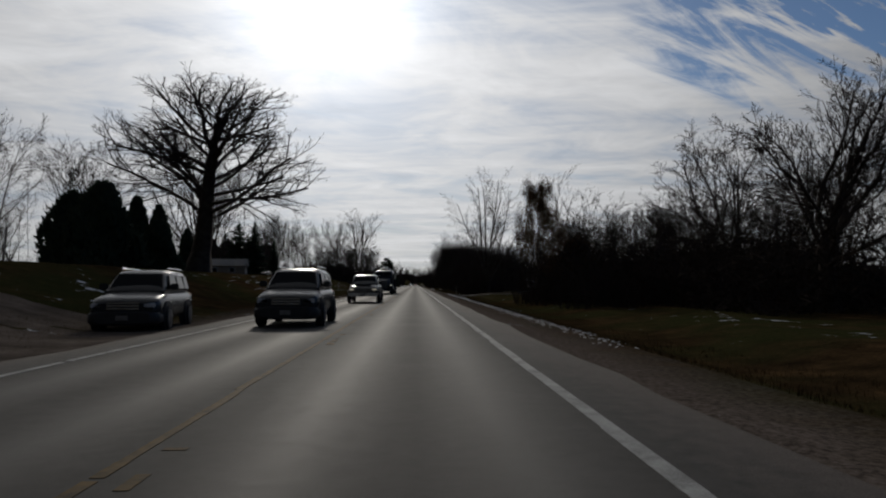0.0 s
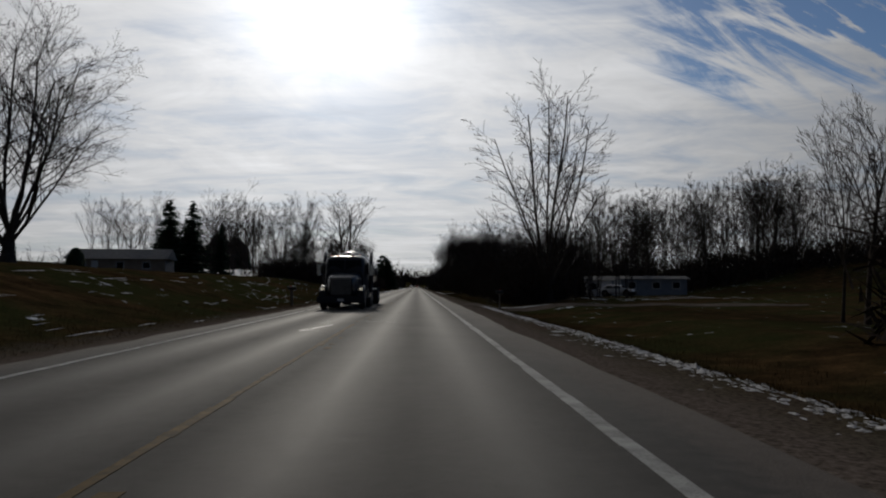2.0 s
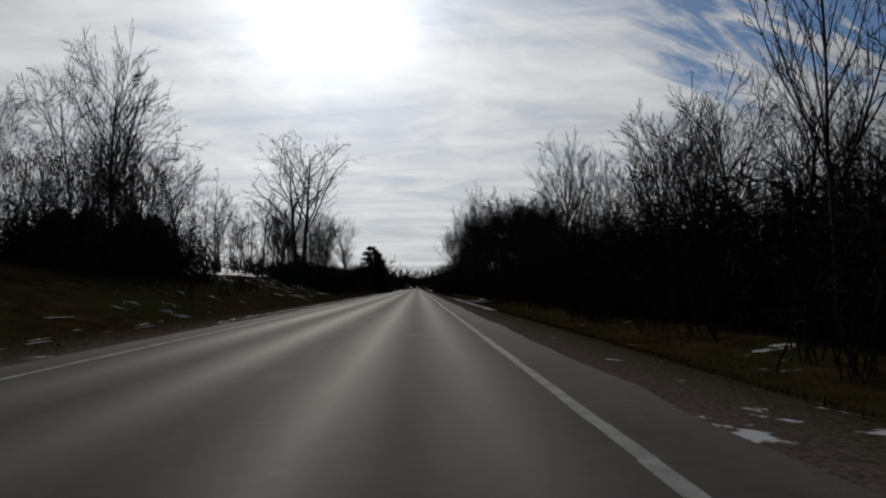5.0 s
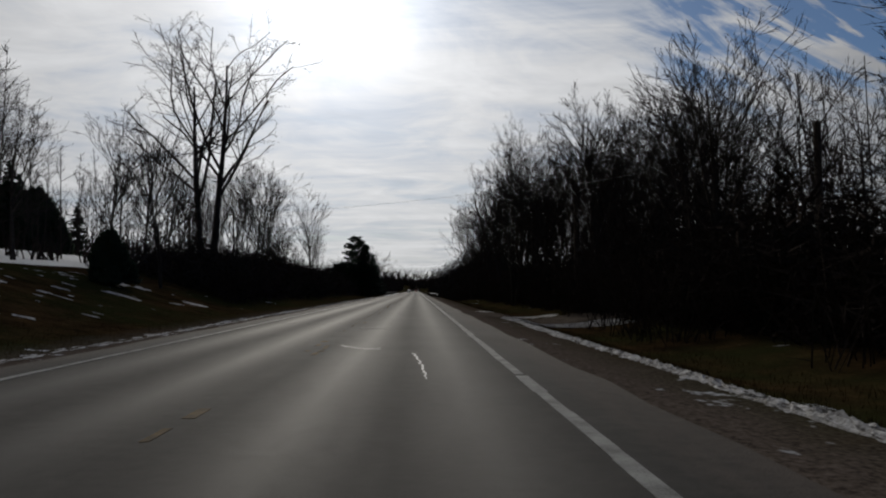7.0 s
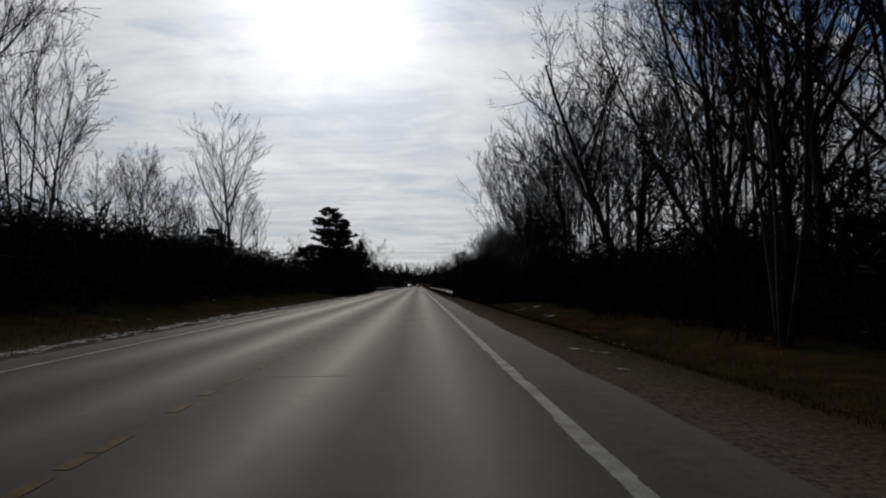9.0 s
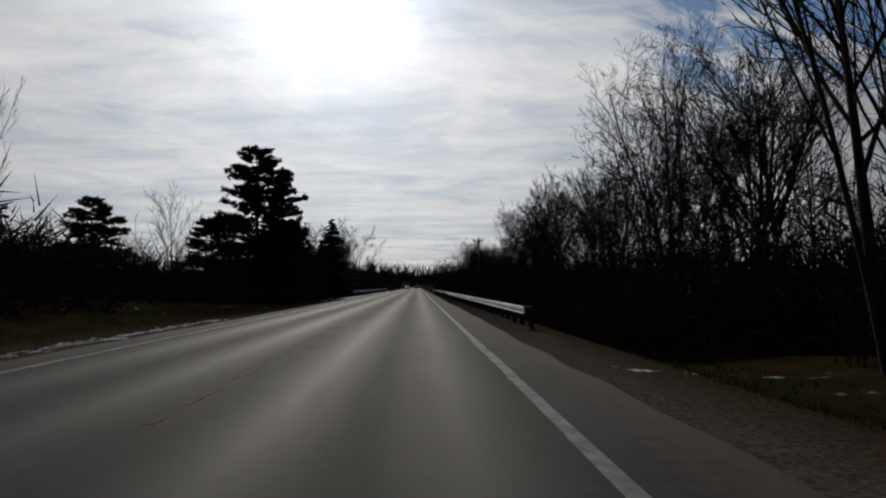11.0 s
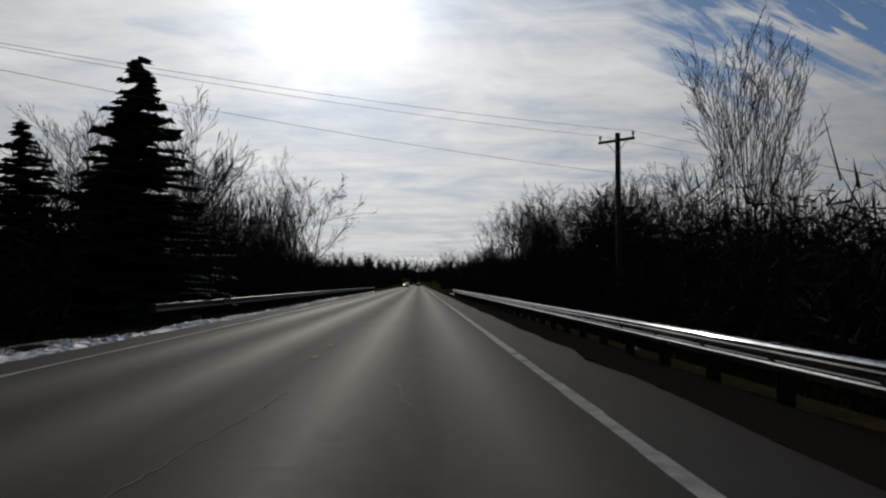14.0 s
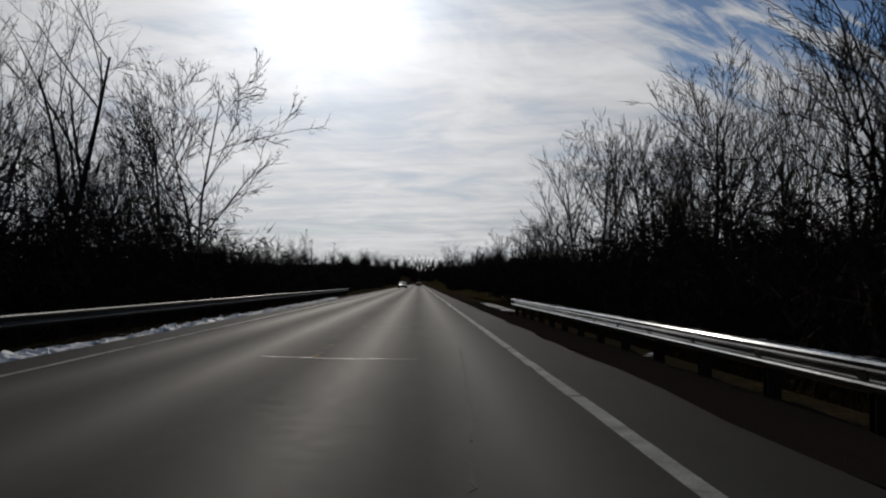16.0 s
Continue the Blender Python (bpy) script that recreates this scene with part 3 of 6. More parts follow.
def bare_tree(name, seed, height, girth, counts, stems=1, lean=4.0, lift=0.06, wild=0.10, angle=(48, 42, 40), split=0.0, twig=0.010,
              label="", group="", leaves=0, kid=0.62, limb=0.40):
    """A leafless tree: trunk and thick limbs in one part, the fine crown in another."""
    r = random.Random(seed)
    top = new(name)
    out = []
    for k in range(stems):
        a = 2 * math.pi * k / max(1, stems) + r.uniform(-0.4, 0.4)
        tilt = radians(lean * r.uniform(0.7, 1.3))
        d = (math.sin(tilt) * math.cos(a), math.sin(tilt) * math.sin(a), math.cos(tilt))
        base = (0.6 * girth * math.cos(a) * (stems > 1), 0.6 * girth * math.sin(a) * (stems > 1), -0.25)
        branch(r, out, base, d, height * r.uniform(0.86, 1.0) * (0.86 if counts[0] > 9 else 0.92), girth * (1.0 if stems == 1 else 0.72), 0, counts, lift, wild, angle, kid=kid, limb=limb)
    segs = np.array([s for _, s in out])
    level = np.array([l for l, _ in out])
    segs[:, 6:8] = np.maximum(segs[:, 6:8], twig)
    thick = level <= 1
    # root flare
    v, f = tubes(segs[thick], 5)
    flare = v[:, 2] < 0.9
    v[flare, :2] *= (1 + 0.35 * (0.9 - v[flare, 2:3]).clip(0, 1))
    mesh_object("trunk", v, f, BARK, top, smooth=True)
    last, mid = level == level.max(), level == level.max() - 1
    segs[last, 6] *= 1.1
    segs[mid, 6] *= 1.25
    v, f = twigs(segs[~thick & ~last & ~mid], segs[last], segs[mid & ~thick])
    mesh_object("crown", v, f, TWIG, top)
    if leaves:
        tips = segs[~thick]
        g = np.random.default_rng(seed)
        pick = tips[g.integers(0, len(tips), leaves)]
        pos = pick[:, :3] + (pick[:, 3:6] - pick[:, :3]) * g.random((leaves, 1)) + g.normal(0, 0.30, (leaves, 3))
        a, b = g.normal(0, 1, (leaves, 3)), g.normal(0, 1, (leaves, 3))
        a /= np.linalg.norm(a, axis=1, keepdims=True)
        b -= a * (a * b).sum(1, keepdims=True)
        b /= np.linalg.norm(b, axis=1, keepdims=True)
        c = np.cross(a, b)
        L, W = g.uniform(0.05, 0.10, (leaves, 1)), g.uniform(0.025, 0.05, (leaves, 1))
        v = np.stack([pos - a * L, pos - b * W + c * 0.02, pos + a * L, pos + b * W + c * 0.02], axis=1).reshape(-1, 3)
        mesh_object("foliage", v, np.arange(leaves * 4).reshape(-1, 4), LEAF, top, "withered brown leaves")
    top.empty_display_size = 0.5
    return tagged(top, label, "tree", group)


def broad_tree(name, seed, height, girth, bole, limbs, tilt, counts, lift=0.06, wild=0.11, angle=(40, 44, 42), label="", category="tree", kid=0.5, short=0.30):
    """A short bole that breaks into a fan of long ascending limbs."""
    r = random.Random(seed)
    top = new(name)
    top.empty_display_size = 0.5
    out = []
    branch(r, out, (0, 0, -0.3), (0.02, 0.0, 1.0), bole + 0.3, girth, 0, (), 0.0, 0.04, (0,), 0.8)
    end = out[-1][1]
    for k in range(limbs):
        f = (k + 0.5) / limbs
        a = k * 2.4 + r.uniform(-0.3, 0.3)
        lean = radians(tilt[0] + (tilt[1] - tilt[0]) * f + r.uniform(-5, 5))
        d = (math.sin(lean) * math.cos(a), math.sin(lean) * math.sin(a), math.cos(lean))
        drop = f * 0.45 * bole
        at = (end[3], end[4], end[5] - drop)
        L = (height - bole) * (1.02 - short * f) * r.uniform(0.9, 1.05)
        branch(r, out, at, d, L, girth * r.uniform(0.28, 0.42) * (1 - 0.25 * f), 1, counts, lift, wild, angle, 0.35, kid)
    segs = np.array([s for _, s in out])
    level = np.array([l for l, _ in out])
    segs[:, 6:8] = np.maximum(segs[:, 6:8], 0.011)
    segs[level == 0, 6] = np.linspace(girth * 1.15, girth * 0.85, (level == 0).sum())
    segs[level == 0, 7] = np.append(segs[level == 0, 6][1:], girth * 0.8)
    v, f = tubes(segs[level <= 1], 8)
    flare = v[:, 2] < 1.2
    v[flare, :2] *= (1 + 0.35 * (1.2 - v[flare, 2:3]).clip(0, 1))
    mesh_object("trunk", v, f, BARK, top, smooth=True)
    last, mid = level == level.max(), level == level.max() - 1
    segs[last, 6] *= 1.1
    segs[mid, 6] *= 1.25
    v, f = twigs(segs[(level > 1) & ~last & ~mid], segs[last], segs[mid])
    mesh_object("crown", v, f, TWIG, top)
    return tagged(top, label, category)


def stand(ob, x, y, turn=0.0, scale=1.0, wide=None, sink=0.0, tilt=0.0):
    w = scale if wide is None else wide
    ob.matrix_world = Matrix.LocRotScale((x, y, ground_z(x, y) - sink), Euler((radians(tilt), 0, radians(turn))), (w, w, scale))
    return ob


def again(ob, x, y, turn=0.0, scale=1.0, wide=None, tilt=0.0):
    w = scale if wide is None else wide
    m = Matrix.LocRotScale((x, y, ground_z(x, y)), Euler((radians(tilt), 0, radians(turn))), (w, w, scale))
    made = copy_thing(ob, Matrix())
    made.matrix_world = m
    return made


# single trees that stand out
oak = stand(bare_tree("oak_tree", 5, 16.6, 0.78, (30, 10, 6, 4, 2), 1, 1, 0.055, 0.12, (58, 44, 38, 32, 28), kid=0.52, limb=0.22, label="large spreading leafless oak with a stout trunk on the raised lawn"), -19.3, 66, 20, 1.0, 1.32)
maple = stand(broad_tree("maple_tree", 8, 18.0, 0.5, 2.6, 13, (6, 62), (0, 11, 7, 5, 3), 0.07, 0.11, label="leafless lawn maple forking low above the bank"), -30.6, 105.3, 50)
ash = stand(broad_tree("ash_tree", 14, 18.2, 0.36, 1.6, 9, (2, 32), (0, 14, 7, 4, 2), 0.05, 0.07, (42, 42, 40), kid=0.33, short=0.42, label="tall leafless tree with several ascending stems beside the drive"), 10.6, 108.3, 10, 1.0, 1.12)
cottonwood = stand(bare_tree("cottonwood_tree", 19, 24.0, 0.50, (14, 8, 5, 3), 2, 5.5, 0.03, 0.12, (42, 46, 42, 40), kid=0.42, twig=0.014, label="tall leafless tree with two trunks above the brush"), -18.0, 237, 0, 1.0, 1.1)
redoak = stand(bare_tree("red_oak", 23, 8.8, 0.17, (13, 6, 4, 2), 1, 2, 0.03, 0.1, (52, 45, 42), label="small oak that keeps withered brown leaves", leaves=20000), 8.9, 53.8, 0, 1.0, 0.46)
again(redoak, 11.8, 52.6, 130, 0.5, 0.6)
birch = stand(bare_tree("birch_tree", 29, 9.6, 0.10, (11, 6, 3), 1, 2, 0.08, 0.1, (42, 40, 38), label="slender leafless birch beside the brown oak"), 11.1, 54.8, 70)
leaner = stand(bare_tree("leaning_tree", 31, 17.0, 0.26, (8, 6, 4, 2), 1, 24, 0.06, 0.09, (38, 40, 40), label="leafless tree leaning out over the thicket"), -19.0, 432, 0)
gnarled = stand(broad_tree("gnarled_tree", 37, 11.2, 0.40, 3.4, 11, (4, 66), (0, 11, 7, 5, 3), 0.06, 0.16, label="old leafless tree with crooked limbs and a thick bole"), 19.5, 34, 0)
spreading = stand(broad_tree("spreading_tree", 38, 11.5, 0.36, 2.5, 11, (10, 72), (0, 11, 7, 5, 3), 0.05, 0.15, label="broad leafless tree with drooping outer limbs"), 25.5, 58, 0, 1.1, 1.2)
hill_tree = stand(broad_tree("hill_tree", 53, 19.0, 0.45, 3.5, 11, (4, 58), (0, 10, 7, 4, 3), 0.06, 0.13, label="tall leafless tree on the snowy hillside"), -46, 246, 0)
crooked = stand(broad_tree("crooked_tree", 39, 11.0, 0.26, 2.2, 8, (6, 50), (0, 10, 6, 5, 3), 0.05, 0.14, label="crooked leafless tree rising from the brush"), 13.0, 336, 0)
again(crooked, 16.5, 328, 120, 1.1)
again(leaner, 10.6, 256, 180, 0.95)
again(maple, 10.8, 246, 140, 0.92, 0.5)
again(maple, 14.6, 311, 30, 0.85, 0.6)
again(crooked, -21.0, 396, 200, 0.95)
again(crooked, 14.5, 300, 250, 1.05)

# kinds of woodland tree, to be repeated
SLIM = "slim leafless woodland tree among the roadside thicket"
VASE = "leafless tree fanning out in many upright stems from its foot"
KINDS = [
    stand(bare_tree("bare_tree", 41, 14.0, 0.15, (15, 7, 5, 3), 1, 2, 0.09, 0.07, (38, 34, 26, 22), twig=0.011, kid=0.5, label=SLIM, group="roadside woods"), 13.5, 128, 0, 0.60),
    stand(bare_tree("bare_tree", 42, 12.5, 0.13, (14, 7, 5, 3), 1, 4, 0.07, 0.09, (42, 36, 28, 24), twig=0.011, kid=0.5, label=SLIM, group="roadside woods"), 15.5, 131, 0, 0.68),
    stand(bare_tree("bare_tree", 43, 15.0, 0.18, (15, 7, 5, 3), 1, 3, 0.08, 0.08, (40, 36, 27, 23), twig=0.011, kid=0.52, label=SLIM, group="roadside woods"), 12.0, 150, 0, 0.66),
    stand(bare_tree("bare_tree", 44, 13.0, 0.12, (7, 5, 5, 3), 3, 9, 0.09, 0.07, (34, 34, 26, 22), twig=0.011, kid=0.5, label="leafless woodland tree with three stems in the thicket", group="roadside woods"), 14.0, 158, 0, 0.70),
    stand(bare_tree("bare_tree", 45, 11.0, 0.12, (9, 6, 5, 3), 2, 12, 0.05, 0.12, (48, 40, 32, 28), twig=0.011, kid=0.55, label="crooked leafless tree with a broad twiggy crown", group="roadside woods"), 17.0, 165, 0, 0.9),
    stand(bare_tree("bare_tree", 46, 16.0, 0.13, (16, 6, 4, 3), 1, 2, 0.11, 0.05, (28, 30, 24, 20), twig=0.011, kid=0.45, label="tall thin leafless pole of a tree in the woods", group="roadside woods"), 11.0, 170, 0, 0.62),
    stand(bare_tree("bare_tree", 47, 12.0, 0.10, (8, 6, 4, 3), 6, 13, 0.07, 0.06, (26, 28, 24, 20), twig=0.011, kid=0.46, label=VASE, group="roadside woods"), 14.8, 376.5, 0, 1.0, 0.8),
]
TALL = [max(v[2] for c in k.children for v in c.bound_box) for k in KINDS]
SHARE = random.Random(77)


def grow(k, x, y, h, slim=1.0):
    """Another tree of kind k, h metres high."""
    s = h / TALL[k]
    again(KINDS[k], x, y, SHARE.uniform(0, 360), s, max(s, 0.5) * slim * SHARE.uniform(0.85, 1.12), SHARE.gauss(0, 2))


def wood(x0, x1, y0, y1, count, low, high, kinds=(0, 1, 2, 3, 5, 0, 2, 5)):
    """Trees of low to high metres, spread evenly along the road."""
    for n in range(count):
        y = y0 + (y1 - y0) * (n + SHARE.random()) / count
        grow(SHARE.choice(kinds), SHARE.uniform(x0, x1), y, SHARE.uniform(low, high))


# right-hand side, from the start onwards
wood(27, 36, 46, 66, 5, 11, 14, (1, 2, 4))
wood(12, 24, 44, 76, 15, 5.5, 8.5)
wood(26, 60, 157, 175, 22, 15, 19, (0, 1, 2, 5))
wood(10, 18, 119, 142, 13, 6.5, 9.2)
wood(10, 17, 142, 178, 17, 8.0, 11.0)
wood(10, 17, 178, 198, 8, 6.0, 9.0)
wood(10.5, 17, 198, 214, 12, 10.5, 12.5)
wood(11, 19, 214, 240, 20, 12.0, 15.0)
wood(10.5, 19, 240, 292, 22, 13.5, 16.5)
wood(10.5, 17, 292, 320, 9, 10.5, 13.5)
wood(10, 17, 320, 345, 12, 10, 12.5)
wood(10.5, 17, 345, 360, 6, 8.5, 10.5)
wood(9.5, 16, 360, 376, 6, 4.5, 6.8)
wood(9.5, 18, 374, 394, 14, 6.5, 9.0)
wood(9.5, 17, 392, 412, 12, 8.5, 10.5)
wood(9.5, 17, 412, 444, 18, 10, 13)
wood(9, 16, 444, 470, 7, 6.5, 8.5)
wood(9, 16, 470, 620, 7, 6.5, 8.5)
# left-hand side
wood(-44, -33, 66, 84, 5, 13, 16, (1, 2, 4))
wood(-70, -48, 70, 120, 7, 10, 14)
wood(-62, -30, 184, 226, 12, 15, 19)
wood(-27, -15, 158, 178, 7, 7, 11, (1, 2, 4))
wood(-27, -15, 219, 262, 15, 8.0, 12.5)
wood(-25, -15, 262, 306, 15, 7.5, 10.5, (0, 1, 2, 3, 5, 5))
wood(-36, -15, 300, 324, 4, 6, 8)
wood(-40, -17, 336, 372, 6, 6, 9)
wood(-24, -12.5, 382, 420, 24, 9.5, 13.0)
wood(-22, -12.5, 420, 452, 15, 10, 13)
wood(-28, -13, 452, 620, 7, 6, 9)
# trees that stand out from the woods
for k, x, y, h in ((4, -13.8, 213, 8.0), (2, -17.5, 166, 14.5), (4, -20.5, 168, 13.5), (3, 9.0, 238.5, 15.9), (2, 11.0, 242, 14.6), (5, 9.8, 139.6, 11.7), (2, 13.0, 126, 9.8),
                   (2, 12.0, 186.5, 12.0), (2, 11.5, 178, 13.5), (2, -16.0, 285.7, 15.2), (1, -17.0, 256, 11.5), (5, -19.0, 427, 15.0),
                   (2, -15.5, 247, 13.0), (0, -17.0, 243, 12.5), (3, -16.0, 252, 12.5), (5, -18.0, 250, 13.0), (1, -14.8, 241, 12.0)):
    grow(k, x, y, h)
for k, x, y, h in ((2, -15.5, 438, 16.0), (4, -13.4, 439, 16.5), (1, -17.0, 406, 14.0), (2, 13.8, 354, 10.4), (1, 15.0, 350, 10.6), (6, 8.6, 283, 15.0), (0, 9.8, 268, 15.8), (3, 10.4, 270, 15.2),
                   (2, 12.0, 351, 12.4), (1, 14.5, 345, 12.0), (3, 16.0, 340, 12.5), (2, 18.0, 333, 12.5), (5, 21.0, 385, 11.0), (6, 10.6, 384, 8.2), (5, -23.0, 360, 9.6), (2, 16.5, 760, 22.0)):
    grow(k, x, y, h)


# ---------------------------------------------------------------- brush: what nobody could count
def thicket(name, x0, x1, y0, y1, clumps, low, high, seed, mat=BRUSH, stems=15, rad=0.017, label="dense leafless brush of thin dark stems"):
    g = np.random.default_rng(seed)
    out, tips = [], []
    for _ in range(clumps):
        cx, cy = g.uniform(x0, x1), g.uniform(y0, y1)
        h = g.uniform(low, high)
        z = ground_z(cx, cy) - 0.1
        n = stems
        a = g.uniform(0, 2 * math.pi, n)
        spread = g.uniform(0.15, 0.6, n)
        b = np.stack([cx + g.normal(0, 0.45, n), cy + g.normal(0, 0.45, n), np.full(n, z)], 1)
        hh = h * g.uniform(0.45, 1.0, n)
        d = np.stack([np.cos(a) * spread, np.sin(a) * spread, np.ones(n)], 1)
        m = b + d * hh[:, None] * 0.5
        t = m + (d * np.array([1.3, 1.3, 0.95])) * hh[:, None] * 0.5 + g.normal(0, 0.12, (n, 3))
        r0 = rad * g.uniform(0.7, 1.5, n)
        out.append(np.column_stack([b, m, r0, r0 * 0.8]))
        tips.append(np.column_stack([m, t, r0 * 0.8, r0 * 0.4]))
        for _k in range(4 if rad < 0.025 else 3):
            f = g.uniform(0.08, 1.0, (n, 1))
            s = b + (t - b) * f
            w = g.normal(0, 1, (n, 3))
            w[:, 2] = np.abs(w[:, 2]) * 0.8 + 0.2
            w /= np.linalg.norm(w, axis=1, keepdims=True)
            e = s + w * (hh * g.uniform(0.16, 0.34, n))[:, None]
            tips.append(np.column_stack([s, e, r0 * 0.65, r0 * 0.35]))
    v, f = twigs(np.concatenate(out), np.concatenate(tips))
    ob = mesh_object(name, v, f, mat)
    return tagged(ob, label, "brush", kind="stuff")


def deep_woods(name, x0, x1, y0, y1, count, low, high, seed, rad=0.07):
    """Crowded stems and twigs far back in the woods."""
    g = np.random.default_rng(seed)
    out, tips = [], []
    for _ in range(count):
        cx, cy = g.uniform(x0, x1), g.uniform(y0, y1)
        h = g.uniform(low, high)
        b = np.array([cx, cy, ground_z(cx, cy) - 0.2])
        t = b + np.array([g.normal(0, 0.05) * h, g.normal(0, 0.05) * h, h])
        r0 = rad * g.uniform(0.6, 1.5)
        out.append(np.array([[*b, *t, r0, 0.02]]))
        n = 22
        f = g.uniform(0.3, 0.98, (n, 1))
        s = b + (t - b) * f
        w = g.normal(0, 1, (n, 3)) * np.array([1, 1, 0.3]) + np.array([0, 0, 1.1])
        w /= np.linalg.norm(w, axis=1, keepdims=True)
        L = h * (1.1 - f) * g.uniform(0.15, 0.38, (n, 1))
        e = s + w * L
        out.append(np.column_stack([s, e, np.full(n, r0 * 0.3), np.full(n, 0.016)]))
        for _k in range(5):
            q = s + (e - s) * g.uniform(0.3, 0.9, (n, 1))
            w2 = w + g.normal(0, 0.5, (n, 3))
            tips.append(np.column_stack([q, q + w2 * L * 0.55, np.full(n, 0.016), np.full(n, 0.01)]))
    v, f = twigs(np.concatenate(out), np.concatenate(tips))
    return tagged(mesh_object(name, v, f, TWIG), "crowded leafless stems deep in the winter woods", "woods", kind="stuff")


def tangle(name, x0, x1, y0, y1, count, high, seed, rad=0.03):
    """Low undergrowth: short crossing twigs packed close above the ground, with an uneven top."""
    g = np.random.default_rng(seed)
    x, y = g.uniform(x0, x1, count), g.uniform(y0, y1, count)
    crest = high * (0.62 + 0.20 * np.sin(y * 0.55 + seed) + 0.16 * np.sin(y * 1.7 + x) + g.normal(0, 0.10, count)).clip(0.2, 1.2)
    z = land(x, y) + crest * g.random(count) ** 1.15 - 0.1
    d = g.normal(0, 1, (count, 3)) * np.array([1, 1, 0.7]) + np.array([0, 0, 0.5])
    d /= np.linalg.norm(d, axis=1, keepdims=True)
    p = np.stack([x, y, z], 1)
    e = p + d * g.uniform(0.5, 1.5, (count, 1))
    r0 = rad * g.uniform(0.6, 1.5, count)
    v, f = twigs([], np.column_stack([p, e, r0, r0 * 0.3]))
    return tagged(mesh_object(name, v, f, BRUSH), "tangled leafless undergrowth at the foot of the woods", "undergrowth", kind="stuff")


tangle("undergrowth", 9.5, 14.5, 117, 206, 30000, 5.0, 71)
tangle("undergrowth", 9.8, 13.5, 212, 292, 18000, 4.4, 72)
tangle("undergrowth", 8.0, 12.0, 290, 455, 28000, 4.4, 73)
tangle("undergrowth", 10.0, 14.0, 455, 620, 10000, 4.6, 74, 0.06)
tangle("undergrowth", -17.5, -12.0, 322, 384, 15000, 3.4, 75)
tangle("undergrowth", -17.0, -10.5, 384, 456, 25000, 6.2, 76)
tangle("undergrowth", -16.0, -11.0, 456, 620, 10000, 4.4, 77, 0.06)
tangle("undergrowth", -20.0, -14.0, 219, 318, 22000, 3.3, 78)
tangle("undergrowth", -21.0, -11.5, 366, 404, 20000, 6.5, 86, 0.032)
tangle("undergrowth", 9.0, 18.0, 362, 408, 26000, 5.6, 87, 0.028)
tangle("undergrowth", 11.0, 20.0, 390, 446, 26000, 7.0, 90, 0.03)
tangle("undergrowth", 13.0, 22.0, 322, 350, 6000, 4.6, 88, 0.035)
tangle("undergrowth", 14.5, 23.0, 30, 72, 15000, 4.8, 79)
tangle("undergrowth", -24.0, -15.0, 157, 180, 9000, 4.0, 80)
tangle("undergrowth", 22.0, 92.0, 156, 182, 20000, 6.5, 81, 0.06)
tangle("undergrowth", 13.0, 24.0, 204, 246, 20000, 9.0, 82, 0.03)
tangle("undergrowth", 15.0, 24.0, 246, 292, 10000, 6.5, 91, 0.045)
tangle("undergrowth", -15.5, -10.6, 217, 300, 14000, 3.6, 92)
tangle("undergrowth", 10.0, 17.0, 47, 66, 9000, 4.6, 94)
tangle("undergrowth", 8.8, 11.4, 380, 385, 3500, 6.6, 93)
tangle("undergrowth", 14.0, 22.0, 290, 455, 32000, 5.0, 83, 0.034)
tangle("undergrowth", 10.0, 20.0, 142, 180, 20000, 6.2, 84, 0.03)
tangle("undergrowth", -26.0, -15.0, 384, 456, 30000, 7.5, 85, 0.034)
deep_woods("deep_woods", 16, 22, 119, 142, 30, 6.5, 9, 63)
deep_woods("deep_woods", 16, 36, 142, 200, 100, 7, 10, 51)
deep_woods("deep_woods", 26, 95, 160, 195, 190, 13, 18, 52)
deep_woods("deep_woods", 16, 34, 198, 240, 70, 10, 13, 64)
deep_woods("deep_woods", 17, 34, 236, 292, 90, 12, 15.5, 53)
deep_woods("deep_woods", 16, 30, 292, 345, 60, 8, 11, 54)
deep_woods("deep_woods", 15, 28, 376, 455, 90, 6.5, 10, 55)
deep_woods("deep_woods", 24, 60, 30, 80, 70, 7, 11, 56)
deep_woods("deep_woods", -60, -22, 236, 308, 80, 8, 12, 57)
deep_woods("deep_woods", -36, -18, 386, 455, 90, 8, 11.5, 58)
deep_woods("deep_woods", -80, -46, 70, 130, 40, 8, 13, 59)
deep_woods("deep_woods", -64, -26, 184, 226, 60, 10, 15, 60)
deep_woods("deep_woods", 12, 30, 455, 640, 70, 6, 9.5, 61, 0.1)
deep_woods("deep_woods", -40, -14, 455, 640, 70, 6, 9.5, 62, 0.1)

thicket("brush", 8, 20, 40, 61, 120, 2.2, 4.6, 1)
thicket("brush", 7.5, 11.5, 107, 122, 40, 3.2, 5.6, 2)
tangle("undergrowth", 7.8, 11.2, 107.5, 118, 3500, 4.0, 89)
thicket("brush", 7.8, 15, 122, 215, 150, 2.5, 5.0, 3)
thicket("brush", 8.8, 15, 212, 290, 125, 2.5, 5.0, 4)
thicket("brush", 6.9, 12, 290, 360, 130, 3.0, 5.2, 5)
thicket("brush", 6.9, 12, 360, 455, 160, 3.0, 5.6, 6)
thicket("brush", 7.5, 14, 455, 620, 60, 4.0, 7.0, 7, rad=0.04)
thicket("brush", -27, -12, 156, 180, 60, 3.0, 6.5, 8)
thicket("brush", -22, -13, 220, 262, 80, 2.0, 3.6, 9)
thicket("brush", -14, -10.6, 217, 262, 55, 2.4, 4.0, 49)
